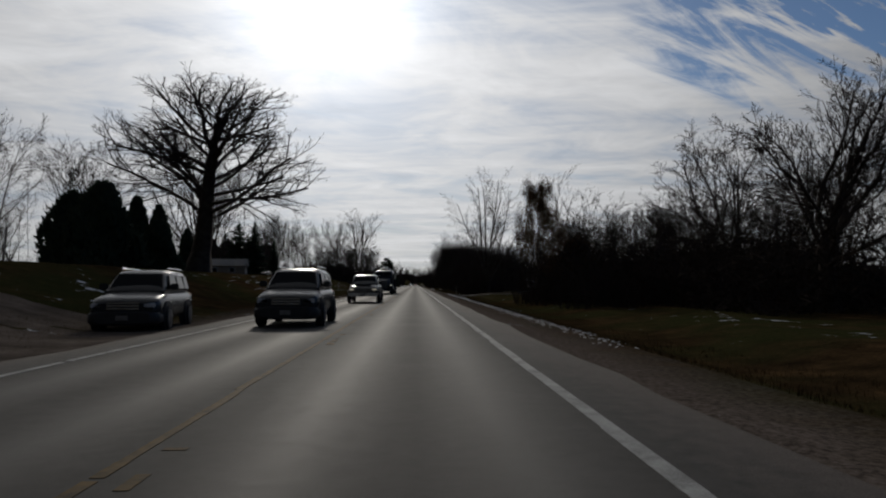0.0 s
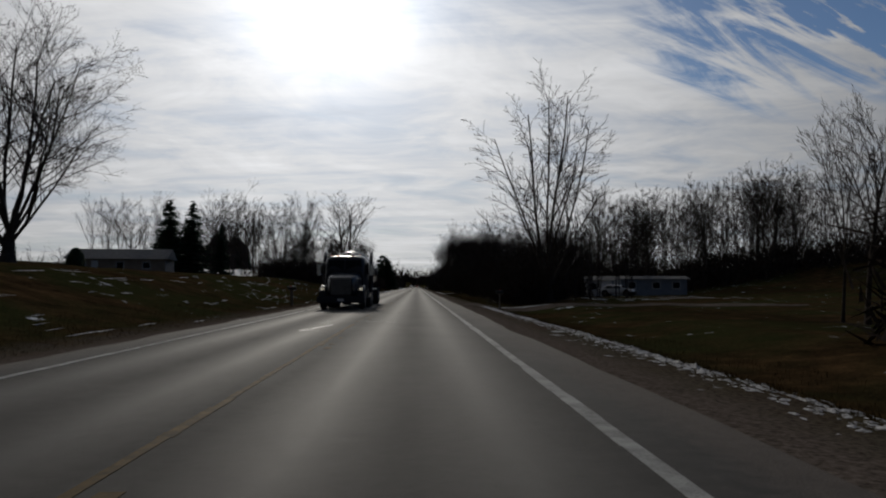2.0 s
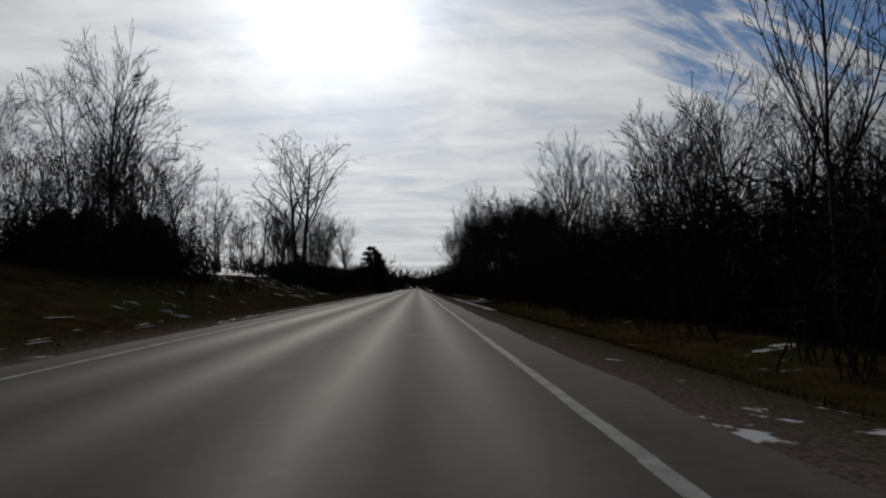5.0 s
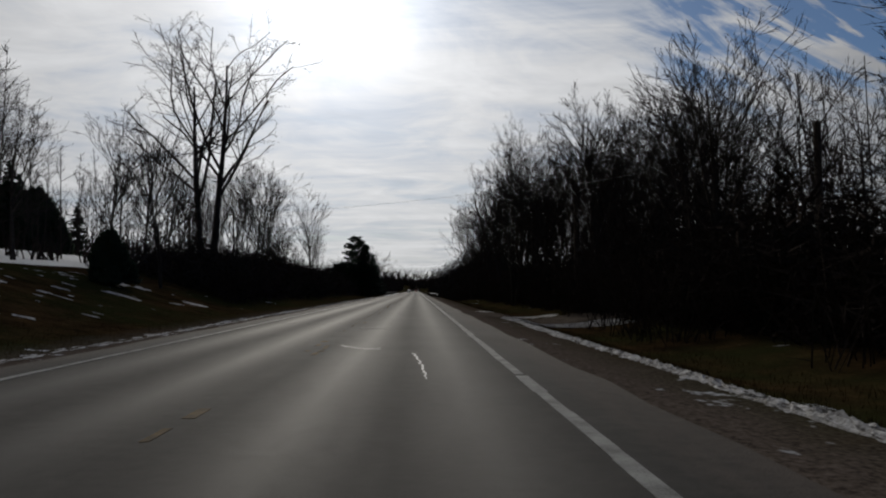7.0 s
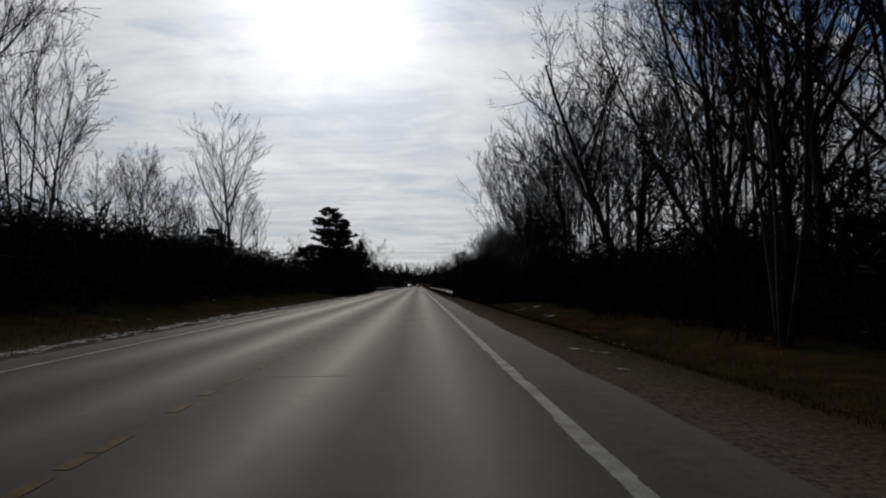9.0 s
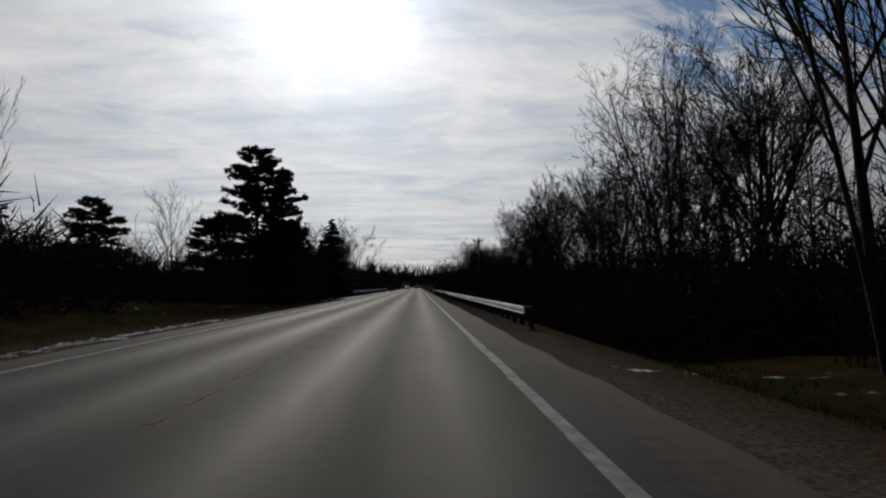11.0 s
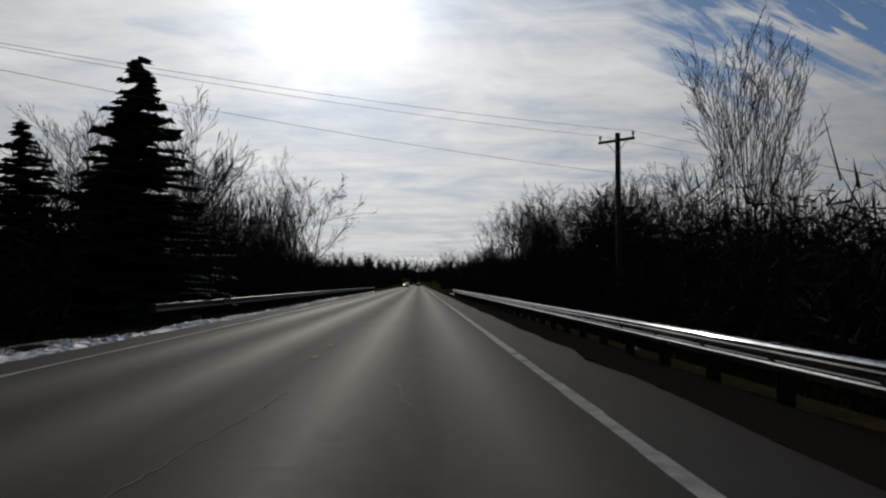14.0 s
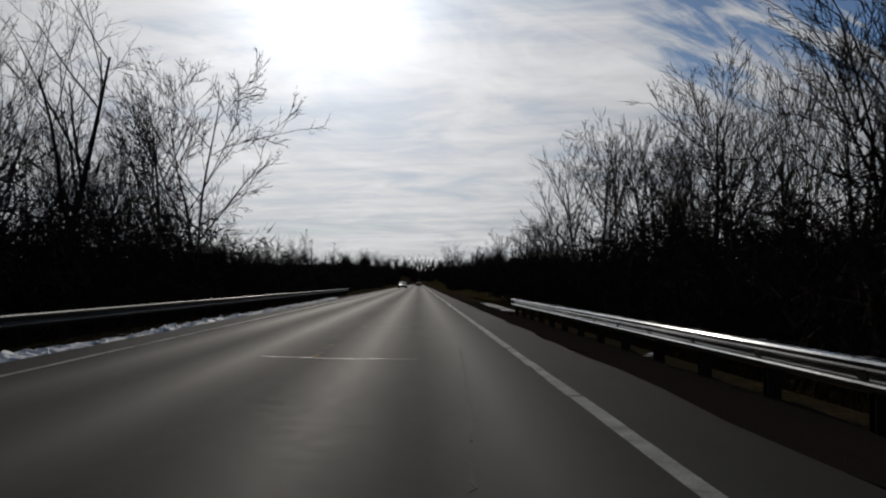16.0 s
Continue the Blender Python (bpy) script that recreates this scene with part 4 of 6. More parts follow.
thicket("brush", -26, -11.5, 262, 318, 120, 2.2, 4.4, 10)
thicket("brush", -30, -14, 334, 384, 110, 2.5, 5.0, 11)
thicket("brush", -20, -10, 384, 455, 190, 3.0, 6.2, 12)
thicket("brush", -22, -12.5, 322, 352, 60, 1.8, 4.0, 41)
thicket("brush", 12, 21, 134, 206, 110, 3.5, 5.5, 42, rad=0.034, stems=13)
thicket("brush", 14, 22, 206, 292, 130, 4.0, 6.5, 46, rad=0.034, stems=13)
thicket("brush", 11, 19, 290, 455, 210, 4.2, 6.6, 43, rad=0.028, stems=14)
thicket("brush", -30, -18, 384, 455, 80, 4.0, 6.5, 44, rad=0.032, stems=13)
thicket("brush", -34, -22, 225, 310, 60, 2.5, 4.8, 45, rad=0.055, stems=11)
thicket("brush", 16, 30, 40, 64, 110, 3.5, 6.0, 47, rad=0.026, stems=14)
thicket("brush", -34, -22, 330, 384, 50, 3.0, 5.0, 48, rad=0.055, stems=11)
thicket("brush", -28, -11, 455, 640, 70, 4.0, 7.5, 13, rad=0.04)
thicket("brush", -70, -40, 180, 215, 30, 3.0, 6.0, 14, rad=0.035)
thicket("brush", 32, 72, 155, 185, 110, 4.0, 7.5, 15, rad=0.05, stems=11)
thicket("brush", 24, 60, 62, 78, 34, 2.5, 4.0, 16, rad=0.035)
thicket("brush", -80, -50, 80, 120, 30, 3.0, 5.0, 17, rad=0.035)
far = "far belt of leafless woods closing the view"
thicket("far_woods", -70, 100, 960, 1060, 260, 9, 12.5, 20, rad=0.13, stems=26, label=far)
thicket("far_woods", -55, -14, 640, 960, 120, 8, 12, 21, rad=0.09, stems=22, label=far)
thicket("far_woods", 14, 55, 620, 960, 120, 8, 12, 22, rad=0.09, stems=22, label=far)
thicket("far_woods", -190, -130, 60, 640, 90, 12, 18, 23, rad=0.12, stems=14, label=far)
thicket("far_woods", 70, 130, 60, 640, 90, 12, 18, 24, rad=0.12, stems=14, label=far)
thicket("far_woods", -420, 420, 1000, 1200, 200, 13, 18, 25, rad=0.16, stems=22, label=far)


# ---------------------------------------------------------------- evergreens
def spindles(name, segs, mat, parent, label=""):
    segs = np.asarray(segs, float)
    segs[:, 6] *= 1.75
    v, f = twigs([], [], segs)
    return mesh_object(name, v, f, mat, parent, label, smooth=True)


def spruce(name, seed, height, radius, label, group="", whorls=30, per=8, skirt=0.06):
    g = np.random.default_rng(seed)
    top = new(name)
    top.empty_display_size = 0.5
    v, f = tubes([(0, 0, -0.2, 0, 0, height * 0.5, height * 0.017, height * 0.01), (0, 0, height * 0.5, 0, 0, height, height * 0.01, 0.015)], 8)
    mesh_object("trunk", v, f, BARK, top, smooth=True)
    segs = []
    for w in range(whorls):
        zw = z = height * (skirt + (0.985 - skirt) * (w + g.uniform(-0.25, 0.25)) / (whorls - 1))
        reach = radius * (1 - z / height) ** 0.76 + 0.04
        for b in range(per):
            a = 2 * math.pi * (b + g.uniform(-0.4, 0.4)) / per + w * 0.7
            z = zw + g.normal(0, 0.55) * height / whorls
            L = reach * g.uniform(0.7, 1.15)
            dx_, dy_ = math.cos(a), math.sin(a)
            droop = L * g.uniform(-0.02, 0.2)
            pts = [(0, 0, z), (dx_ * L * 0.5, dy_ * L * 0.5, z - droop * 0.55), (dx_ * L, dy_ * L, z - droop * 0.7)]
            for p, q in zip(pts, pts[1:]):
                segs.append((*p, *q, 0.05, 0.035))
            n = max(3, int(L * 6.5))
            for k in range(n):
                s = (k + 0.7) / n
                p = np.array(pts[0]) * (1 - s) + np.array(pts[2]) * s
                p[2] = z - droop * (0.9 * s - 0.2 * s * s)
                for sgn in (-1, 1):
                    l = (0.32 + 0.3 * L * (1 - s)) * g.uniform(0.6, 1.1)
                    e = p + np.array([dx_ * 0.55 - sgn * dy_ * 0.8, dy_ * 0.55 + sgn * dx_ * 0.8, -0.22 + g.normal(0, 0.12)]) * l
                    segs.append((*p, *e, 0.07, 0.025))
    spindles("crown", segs, NEEDLE, top, "dark green needled boughs")
    return tagged(top, label, "spruce tree", group)


def pine(name, seed, height, radius, label, group=""):
    g = np.random.default_rng(seed)
    top = new(name)
    top.empty_display_size = 0.5
    v, f = tubes([(0, 0, -0.2, 0.05, 0, height * 0.4, height * 0.02, height * 0.014), (0.05, 0, height * 0.4, -0.05, 0.1, height * 0.95, height * 0.014, 0.03)], 9)
    mesh_object("trunk", v, f, BARK, top, smooth=True)
    wood_, tuft = [], []
    for w in range(26):
        zw = height * (0.05 + 0.935 * w / 25) + g.normal(0, 0.12)
        k = zw / height
        reach = radius * min(1.0, (1 - k) / 0.55) ** 0.62 * (0.85 if k < 0.2 else 1.0) * g.uniform(0.82, 1.05) + 0.35
        for b in range(7):
            if g.random() < 0.12:
                continue
            a = g.uniform(0, 2 * math.pi)
            z = min(zw + g.normal(0, 0.2), height * 0.985)
            L = reach * g.uniform(0.55, 1.0)
            dx_, dy_ = math.cos(a), math.sin(a)
            rise = L * g.uniform(-0.12, 0.10) if k < 0.6 else L * g.uniform(0.0, 0.3)
            p0, p1 = np.array([0, 0, z]), np.array([dx_ * L * 0.55, dy_ * L * 0.55, z + rise * 0.3])
            p2 = np.array([dx_ * L, dy_ * L, z + rise])
            wood_ += [(*p0, *p1, 0.055, 0.035), (*p1, *p2, 0.035, 0.015)]
            n = max(9, int(L * 13))
            for i in range(n):
                s = g.uniform(0.35 if k > 0.35 else 0.15, 1.03)
                c = p0 + (p2 - p0) * s + np.array([-dy_, dx_, 0]) * g.normal(0, 0.16 + 0.17 * L * (1.05 - s)) + np.array([0, 0, g.normal(0.08, 0.10)])
                for m in range(12):
                    d = g.normal(0, 1, 3)
                    d[2] = abs(d[2]) * 0.55 - 0.08
                    d += np.array([dx_, dy_, 0]) * 0.3
                    d *= g.uniform(0.20, 0.42) / np.linalg.norm(d)
                    tuft.append((*(c - 0.3 * d), *(c + d), 0.042, 0.02))
    v, f = tubes(wood_, 4)
    mesh_object("branchwork", v, f, BARK, top)
    v, f = twigs([], tuft)
    mesh_object("needles", v, f, NEEDLE, top, "tufts of dark green needles")
    return tagged(top, label, "pine tree", group)


def juniper(name, seed, height, radius, label, mat=CEDAR, count=2400, column=False):
    g = np.random.default_rng(seed)
    top = new(name)
    top.empty_display_size = 0.5
    v, f = tubes([(0, 0, -0.2, 0, 0, height * 0.8, 0.12, 0.03)], 7)
    mesh_object("trunk", v, f, BARK, top)
    u = g.random(count)
    a = g.uniform(0, 2 * math.pi, count)
    prof = (1 - u) ** 0.55 * (0.75 + 0.25 * np.sin(3 * a + u * 5)) if not column else np.minimum(1, (1 - u) * 3) ** 0.7
    rr = radius * prof * np.sqrt(g.uniform(0.3, 1.0, count))
    b = np.stack([np.cos(a) * rr, np.sin(a) * rr, u * height * 0.93 + 0.05], 1)
    d = np.stack([np.cos(a) * 0.5, np.sin(a) * 0.5, np.ones(count)], 1) + g.normal(0, 0.35, (count, 3))
    d /= np.linalg.norm(d, axis=1, keepdims=True)
    e = b + d * g.uniform(0.35, 0.75, (count, 1)) * (0.7 if column else 1)
    spindles("foliage", np.column_stack([b, e, np.full(count, 0.12), np.full(count, 0.025)]), mat, top)
    return tagged(top, label, "evergreen shrub")


sp = stand(spruce("spruce_tree", 3, 12.6, 2.9, "dense dark green spruce standing on the rise", "spruces on the rise"), -41.4, 173.5, 0, 1.0, 1.45)
again(sp, -37.8, 174.3, 80, 1.0, 1.4)
again(sp, -34.0, 178, 200, 0.72)
again(sp, -55, 150, 30, 0.55)
sp2 = stand(spruce("spruce_tree", 6, 11.4, 3.2, "conical dark green spruce behind the guardrail", "spruces by the guardrail", 27, 9), -11.8, 375.5, 0, 1.0, 1.4)
again(sp2, -14.2, 371.0, 90, 0.68, 0.95)
again(sp2, -13.4, 377.5, 150, 0.76, 0.95)
again(sp2, -62, 286, 10, 1.35)
again(sp2, -68, 300, 70, 1.5)
again(sp2, -75, 292, 130, 1.4)
again(sp2, -58, 300, 190, 1.1)
pn = stand(pine("pine_tree", 4, 13.1, 5.4, "tall dark pine with layered irregular boughs", "pines beside the road"), -13.0, 332, 0, 1.0, 0.98)
again(pn, -11.2, 334.0, 140, 0.885, 0.50)
again(pn, -15.2, 348, 220, 0.60, 0.7)
again(pn, -37, 356, 40, 0.94, 1.05)
again(pn, -17.4, 333, 60, 0.55, 0.5)
jn = stand(juniper("juniper", 2, 5.8, 3.2, "large rounded dark juniper on the bank"), -21.0, 50)
again(jn, -24.5, 53.5, 120, 0.95)
again(jn, -18.6, 54, 210, 0.62)
again(jn, -14.5, 208, 10, 0.45)
again(jn, -46, 150, 200, 0.6)
again(jn, -58, 286, 40, 2.0)
again(jn, -65, 292, 90, 2.3)
again(jn, -73, 288, 150, 2.2)
again(jn, -80, 290, 250, 2.3)
again(jn, -25, 341, 250, 0.7)
again(jn, -17, 340, 20, 0.6)
arb = stand(juniper("arborvitae", 9, 6.4, 0.85, "narrow columnar arborvitae by the oak", count=1500, column=True), -23.2, 62)
again(arb, -21.6, 62.6, 60, 0.9)
again(arb, -24, 78, 100, 0.75)
again(arb, -22.6, 79, 100, 0.8)


# ---------------------------------------------------------------- guardrails
def guardrail(name, x, y0, y1, face, label, steel=RAILSTEEL):
    """W-beam rail on steel posts; face: the side (-1 or 1) that looks at the road."""
    top = empty(name, x, y0, ground_z(x, y0), 0, label, "guardrail")
    z0 = top.matrix_world.translation.z
    prof = [(0.0, 0.31), (0.05, 0.335), (0.078, 0.365), (0.081, 0.39), (0.068, 0.408), (0.012, 0.43), (0.0, 0.445), (0.004, 0.47), (0.05, 0.505), (0.074, 0.53), (0.082, 0.568), (0.06, 0.59), (0.02, 0.60)]
    n = int((y1 - y0) / 3.81)
    v, f = [], []
    for k, (d, z) in enumerate(prof):
        for yy in (0.0, 3.83):
            v += [(face * d, yy, z - z0), (face * (d - 0.006), yy, z - z0)]
    for k in range(len(prof) - 1):
        a, b = 4 * k, 4 * (k + 1)
        f += [(a, a + 2, b + 2, b), (a + 1, b + 1, b + 3, a + 3), (a, b, b + 1, a + 1), (a + 2, a + 3, b + 3, b + 2)]
    first = mesh_object("rail_beam", v, f, steel, top)
    for k in range(1, n):
        ob = new("rail_beam", first.data)
        ob.parent, ob.location = top, (0, 3.81 * k, 0)
    bm = bmesh.new()
    box(bm, -0.05 - face * 0.16, 0.05 - face * 0.16, -0.012, 0.012, -1.3, 0.58 - z0)
    box(bm, -0.075 - face * 0.16, 0.075 - face * 0.16, -0.055, -0.045, -1.3, 0.58 - z0)
    box(bm, -0.075 - face * 0.16, 0.075 - face * 0.16, 0.045, 0.055, -1.3, 0.58 - z0)
    post = part("rail_post", bm, POSTSTEEL, top)
    bm = bmesh.new()
    box(bm, -0.06 - face * 0.055, 0.06 - face * 0.055, -0.08, 0.08, 0.31 - z0, 0.60 - z0)
    block = part("block_out", bm, POSTSTEEL, top, bevel=0.006)
    for k in range(1, 2 * n + 1):
        for src in (post, block):
            ob = new(src.name.split(".")[0], src.data)
            ob.parent, ob.location = top, (0, 1.905 * k, 0)
    # rounded terminal at each end
    for y in (-0.02, 3.81 * n):
        bm = bmesh.new()
        box(bm, min(0, face * 0.05), max(0, face * 0.05), y - 0.02, y + 0.02, 0.32 - z0, 0.59 - z0)
        part("end_terminal", bm, RAILSTEEL, top, bevel=0.008)
    return top


guardrail("guardrail", 3.72, 293, 425, -1, "long galvanised steel guardrail with two bright ribs along the shoulder")
# left rail: shade on its road face is painted in by the dark steel
guardrail("guardrail", -8.0, 367, 478, 1, "steel guardrail beside the oncoming lane, coloured dark for its shaded face", SHADEDSTEEL)


# ---------------------------------------------------------------- poles and wires
def utility_pole(x, y, height, arm, label, turn=0.0):
    base = ground_z(x, y)
    top = empty("utility_pole", x, y, base, turn, label, "utility pole")
    height -= base
    v, f = tubes([(0, 0, -0.3, 0, 0, height, 0.17, 0.115)], 12)
    mesh_object("pole", v, f, POLEWOOD, top, smooth=True)
    bm = bmesh.new()
    cyl(bm, (0, 0, height), 0.115, 0.02, seg=12)
    part("pole_cap", bm, POLEWOOD, top)
    if arm:
        bm = bmesh.new()
        box(bm, -arm, arm, -0.17, -0.07, height - 0.42, height - 0.30)
        part("crossarm", bm, POLEWOOD, top, bevel=0.008)
        for s in (-1, 1):
            bm = bmesh.new()
            cyl(bm, (s * (arm - 0.08), -0.12, height - 0.24), 0.03, 0.12, seg=8)
            cyl(bm, (s * (arm - 0.08), -0.12, height - 0.13), 0.075, 0.10, seg=12, r2=0.05)
            cyl(bm, (s * (arm - 0.08), -0.12, height - 0.05), 0.06, 0.06, seg=12, r2=0.03)
            part("insulator", bm, INSUL, top)
            v, f = tubes([(s * arm * 0.55, -0.11, height - 0.42, 0, -0.11, height - 1.0, 0.018, 0.018)], 5)
            mesh_object("arm_brace", v, f, STEEL, top)
    return top


def wire(parent, a, b, sag, rad=0.007):
    pts = []
    for k in range(33):
        s = k / 32
        pts.append((a[0] + (b[0] - a[0]) * s, a[1] + (b[1] - a[1]) * s, a[2] + (b[2] - a[2]) * s - sag * 4 * s * (1 - s)))
    along = (Vector(b) - Vector(a)).normalized()
    side = along.cross(Vector((0, 0, 1))).normalized() * rad
    rise = Vector((0, 0, rad))
    v = [tuple(Vector(p) + o) for p in pts for o in (side, rise, -side, -rise)]
    f = [(4 * k + j, 4 * k + (j + 1) % 4, 4 * k + 4 + (j + 1) % 4, 4 * k + 4 + j) for k in range(32) for j in range(4)]
    ob = mesh_object("overhead_wire", v, f, WIRE, parent)
    ob.matrix_parent_inverse = parent.matrix_world.inverted()
    return ob


pa = utility_pole(9.4, 378.5, 8.3, 0.95, "brown wooden utility pole with a crossarm and two insulators", -46)
pb = utility_pole(-16.4, 361.5, 8.0, 0.0, "plain brown wooden utility pole above the brush")
pc = utility_pole(11.0, 221.5, 8.6, 0.9, "wooden utility pole with a crossarm half hidden by trees", 20)
pd = utility_pole(13.0, 195, 6.6, 0.0, "short weathered wooden pole among the trees")
pe = utility_pole(-21.5, 243, 8.4, 0.0, "wooden utility pole hidden in the thicket")
pf = utility_pole(44.0, 392, 7.6, 0.9, "wooden utility pole with a crossarm behind the brush", -10)
bpy.context.view_layer.update()


def tip(p, s, arm, h):
    """The place of an insulator; h: height above the road."""
    return tuple(p.matrix_world @ Vector((s * (arm - 0.08), -0.12, h - p.matrix_world.translation.z)))


for s in (-1, 1):
    wire(pa, tip(pa, s, 0.95, 8.28), tip(pb, s * 0.2, 0.3, 7.9), 0.35)
    wire(pa, tip(pa, s, 0.95, 8.28), tip(pf, s, 0.9, 7.4), 0.6)
wire(pb, tip(pb, 0, 0.1, 7.5), tip(pa, 0, 0.1, 6.4), 0.35)
wire(pc, tip(pc, -1, 0.9, 8.55), tip(pe, 0, 0.1, 8.3), 0.5)
wire(pc, tip(pc, -1, 0.9, 8.3), tip(pd, 0, 0.1, 6.5), 0.3)


# ---------------------------------------------------------------- vehicles
def wheel(parent, x, y, r, width, out):
    """Tyre with rim and hub; out: the side that faces outward."""
    bm = bmesh.new()
    cyl(bm, (0, 0, 0), r, width, "X", 26)
    bmesh.ops.bevel(bm, geom=[e for e in bm.edges if abs(e.verts[0].co.x - e.verts[1].co.x) < 1e-4], offset=r * 0.09, segments=2, affect="EDGES")
    tyre = part("wheel", bm, RUBBER, parent, "black rubber tyre")
    tyre.location = (x, y, r)
    bm = bmesh.new()
    cyl(bm, (out * (width / 2 + 0.004), 0, 0), r * 0.66, 0.02, "X", 22)
    for k in range(5):
        a = 2 * math.pi * k / 5
        box_ = box(bm, out * (width / 2 + 0.012) - 0.012, out * (width / 2 + 0.012) + 0.012, -0.045, 0.045, r * 0.12, r * 0.6)
        bmesh.ops.rotate(bm, verts=box_, cent=(0, 0, 0), matrix=Matrix.Rotation(a, 3, "X"))
    cyl(bm, (out * (width / 2 + 0.02), 0, 0), r * 0.16, 0.04, "X", 14)
    part("rim", bm, ALLOY, tyre)
    return tyre


def passenger_car(name, x, y, turn, paint, label, kind="suv", lamps=False):
    """A car whose nose points to -y before it is turned; its origin lies under the front bumper."""
    top = empty(name, x, y, max(0.0, ground_z(x, y)) if abs(x + 1.85) < 4.6 else ground_z(x, y), turn, label, "car")
    tall = {"suv": 1.72, "pickup": 1.86, "sedan": 1.45}[kind]
    belt = {"suv": 1.08, "pickup": 1.2, "sedan": 0.95}[kind]
    long_ = {"suv": 4.65, "pickup": 5.7, "sedan": 4.6}[kind]
    w = {"suv": 0.93, "pickup": 1.0, "sedan": 0.9}[kind]
    floor_ = 0.3 if kind != "pickup" else 0.42
    hood = belt - 0.06
    bm = bmesh.new()
    tail = long_
    loft(bm, [(0.0, floor_ + 0.12, hood - 0.22, w * 0.84, w * 0.78), (0.10, floor_ + 0.03, hood - 0.12, w * 0.93, w * 0.88), (0.42, floor_, hood - 0.03, w * 0.99, w * 0.94),
              (1.15, floor_, belt + 0.02, w, w * 0.95), (2.2, floor_, belt + 0.03, w, w * 0.96), (tail - 0.6, floor_, belt + 0.03, w, w * 0.95),
              (tail - 0.12, floor_ + 0.08, belt, w * 0.97, w * 0.92), (tail, floor_ + 0.18, belt - 0.12, w * 0.9, w * 0.86)], 18, 5.0)
    part("body", bm, paint, top, smooth=True)
    cab_end = {"suv": long_ - 0.15, "pickup": 3.6, "sedan": long_ - 0.75}[kind]
    bm = bmesh.new()
    loft(bm, [(1.15, belt - 0.05, belt + 0.04, w * 0.86, w * 0.84), (1.75, belt - 0.05, tall - 0.12, w * 0.88, w * 0.70), (2.05, belt - 0.05, tall - 0.03, w * 0.9, w * 0.73),
              (2.9, belt - 0.05, tall, w * 0.9, w * 0.74), (cab_end - 0.45, belt - 0.05, tall - 0.03, w * 0.9, w * 0.73), (cab_end, belt - 0.05, belt + 0.18, w * 0.86, w * 0.76)], 18, 6.0)
    part("cabin", bm, paint, top, smooth=True)
    # glazing, set just proud of the cabin
    bm = bmesh.new()
    q = [(-w * 0.76, 1.27, belt + 0.08), (w * 0.76, 1.27, belt + 0.08), (w * 0.63, 1.74, tall - 0.15), (-w * 0.63, 1.74, tall - 0.15)]
    vs = [bm.verts.new((p[0], p[1] - 0.035, p[2] + 0.02)) for p in q] + [bm.verts.new((p[0], p[1] + 0.02, p[2] - 0.02)) for p in q]
    for ids in ((0, 1, 2, 3), (7, 6, 5, 4), (0, 4, 5, 1), (1, 5, 6, 2), (2, 6, 7, 3), (3, 7, 4, 0)):
        bm.faces.new([vs[i] for i in ids])
    part("windscreen", bm, GLASS, top)
    for s in (-1, 1):
        spans = [(1.75, 2.55), (2.63, min(3.5, cab_end - 0.3))] + ([(3.58, cab_end - 0.35)] if kind == "suv" else [])
        for a, b in spans:
            bm = bmesh.new()
            lo, hi = belt + 0.09, tall - 0.17
            pts = [(s * w * 0.885, a if a > 1.8 else a - 0.12, lo), (s * w * 0.885, b, lo), (s * w * 0.775, b - 0.04, hi), (s * w * 0.775, a + 0.14, hi)]
            vs = [bm.verts.new((p[0] + s * 0.012, p[1], p[2])) for p in pts] + [bm.verts.new((p[0] - s * 0.03, p[1], p[2])) for p in pts]
            for ids in ((0, 1, 2, 3), (7, 6, 5, 4), (0, 4, 5, 1), (1, 5, 6, 2), (2, 6, 7, 3), (3, 7, 4, 0)):
                bm.faces.new([vs[i] for i in ids])
            part("side_window", bm, GLASS, top)
        bm = bmesh.new()
        box(bm, s * (w + 0.02) - 0.11, s * (w + 0.02) + 0.11, 1.52, 1.66, belt + 0.06, belt + 0.24)
        part("wing_mirror", bm, paint if kind != "pickup" else BLACKTRIM, top, bevel=0.03)
        bm = bmesh.new()
        box(bm, s * w * 0.70 - 0.15, s * w * 0.70 + 0.15, 0.0, 0.22, hood - 0.34, hood - 0.21)
        part("headlight", bm, HEADLAMP if lamps else LENSGLASS, top, "clear headlight lens", bevel=0.025)
        bm = bmesh.new()
        box(bm, s * w * 0.8 - 0.09, s * w * 0.8 + 0.09, tail - 0.13, tail - 0.01, belt - 0.35, belt - 0.05)
        part("tail_light", bm, REDPAINT, top, "red tail light", bevel=0.02)
        for yy in (0.92, long_ - (1.0 if kind != "pickup" else 1.25)):
            bm = bmesh.new()
            cyl(bm, (s * (w - 0.085), yy, 0.40), 0.44, 0.18, "X", 28)
            part("wheel_arch", bm, BLACKTRIM, top)
            wheel(top, s * (w - 0.06), yy, 0.37 if kind != "sedan" else 0.33, 0.23, s)
        if kind == "suv":
            v, f = tubes([(s * w * 0.66, 2.1, tall + 0.035, s * w * 0.66, cab_end - 0.5, tall + 0.02, 0.018, 0.018)], 6)
            mesh_object("roof_rail", v, f, CHROME, top)
    bm = bmesh.new()
    box(bm, -w * 0.44, w * 0.44, -0.012, 0.06, hood - 0.40, hood - 0.16)
    part("grille", bm, BLACKTRIM, top, bevel=0.015)
    for k in range(3):
        bm = bmesh.new()
        box(bm, -w * 0.43, w * 0.43, -0.022, -0.008, hood - 0.37 + 0.075 * k, hood - 0.345 + 0.075 * k)
        part("grille_bar", bm, CHROME, top)
    bm = bmesh.new()
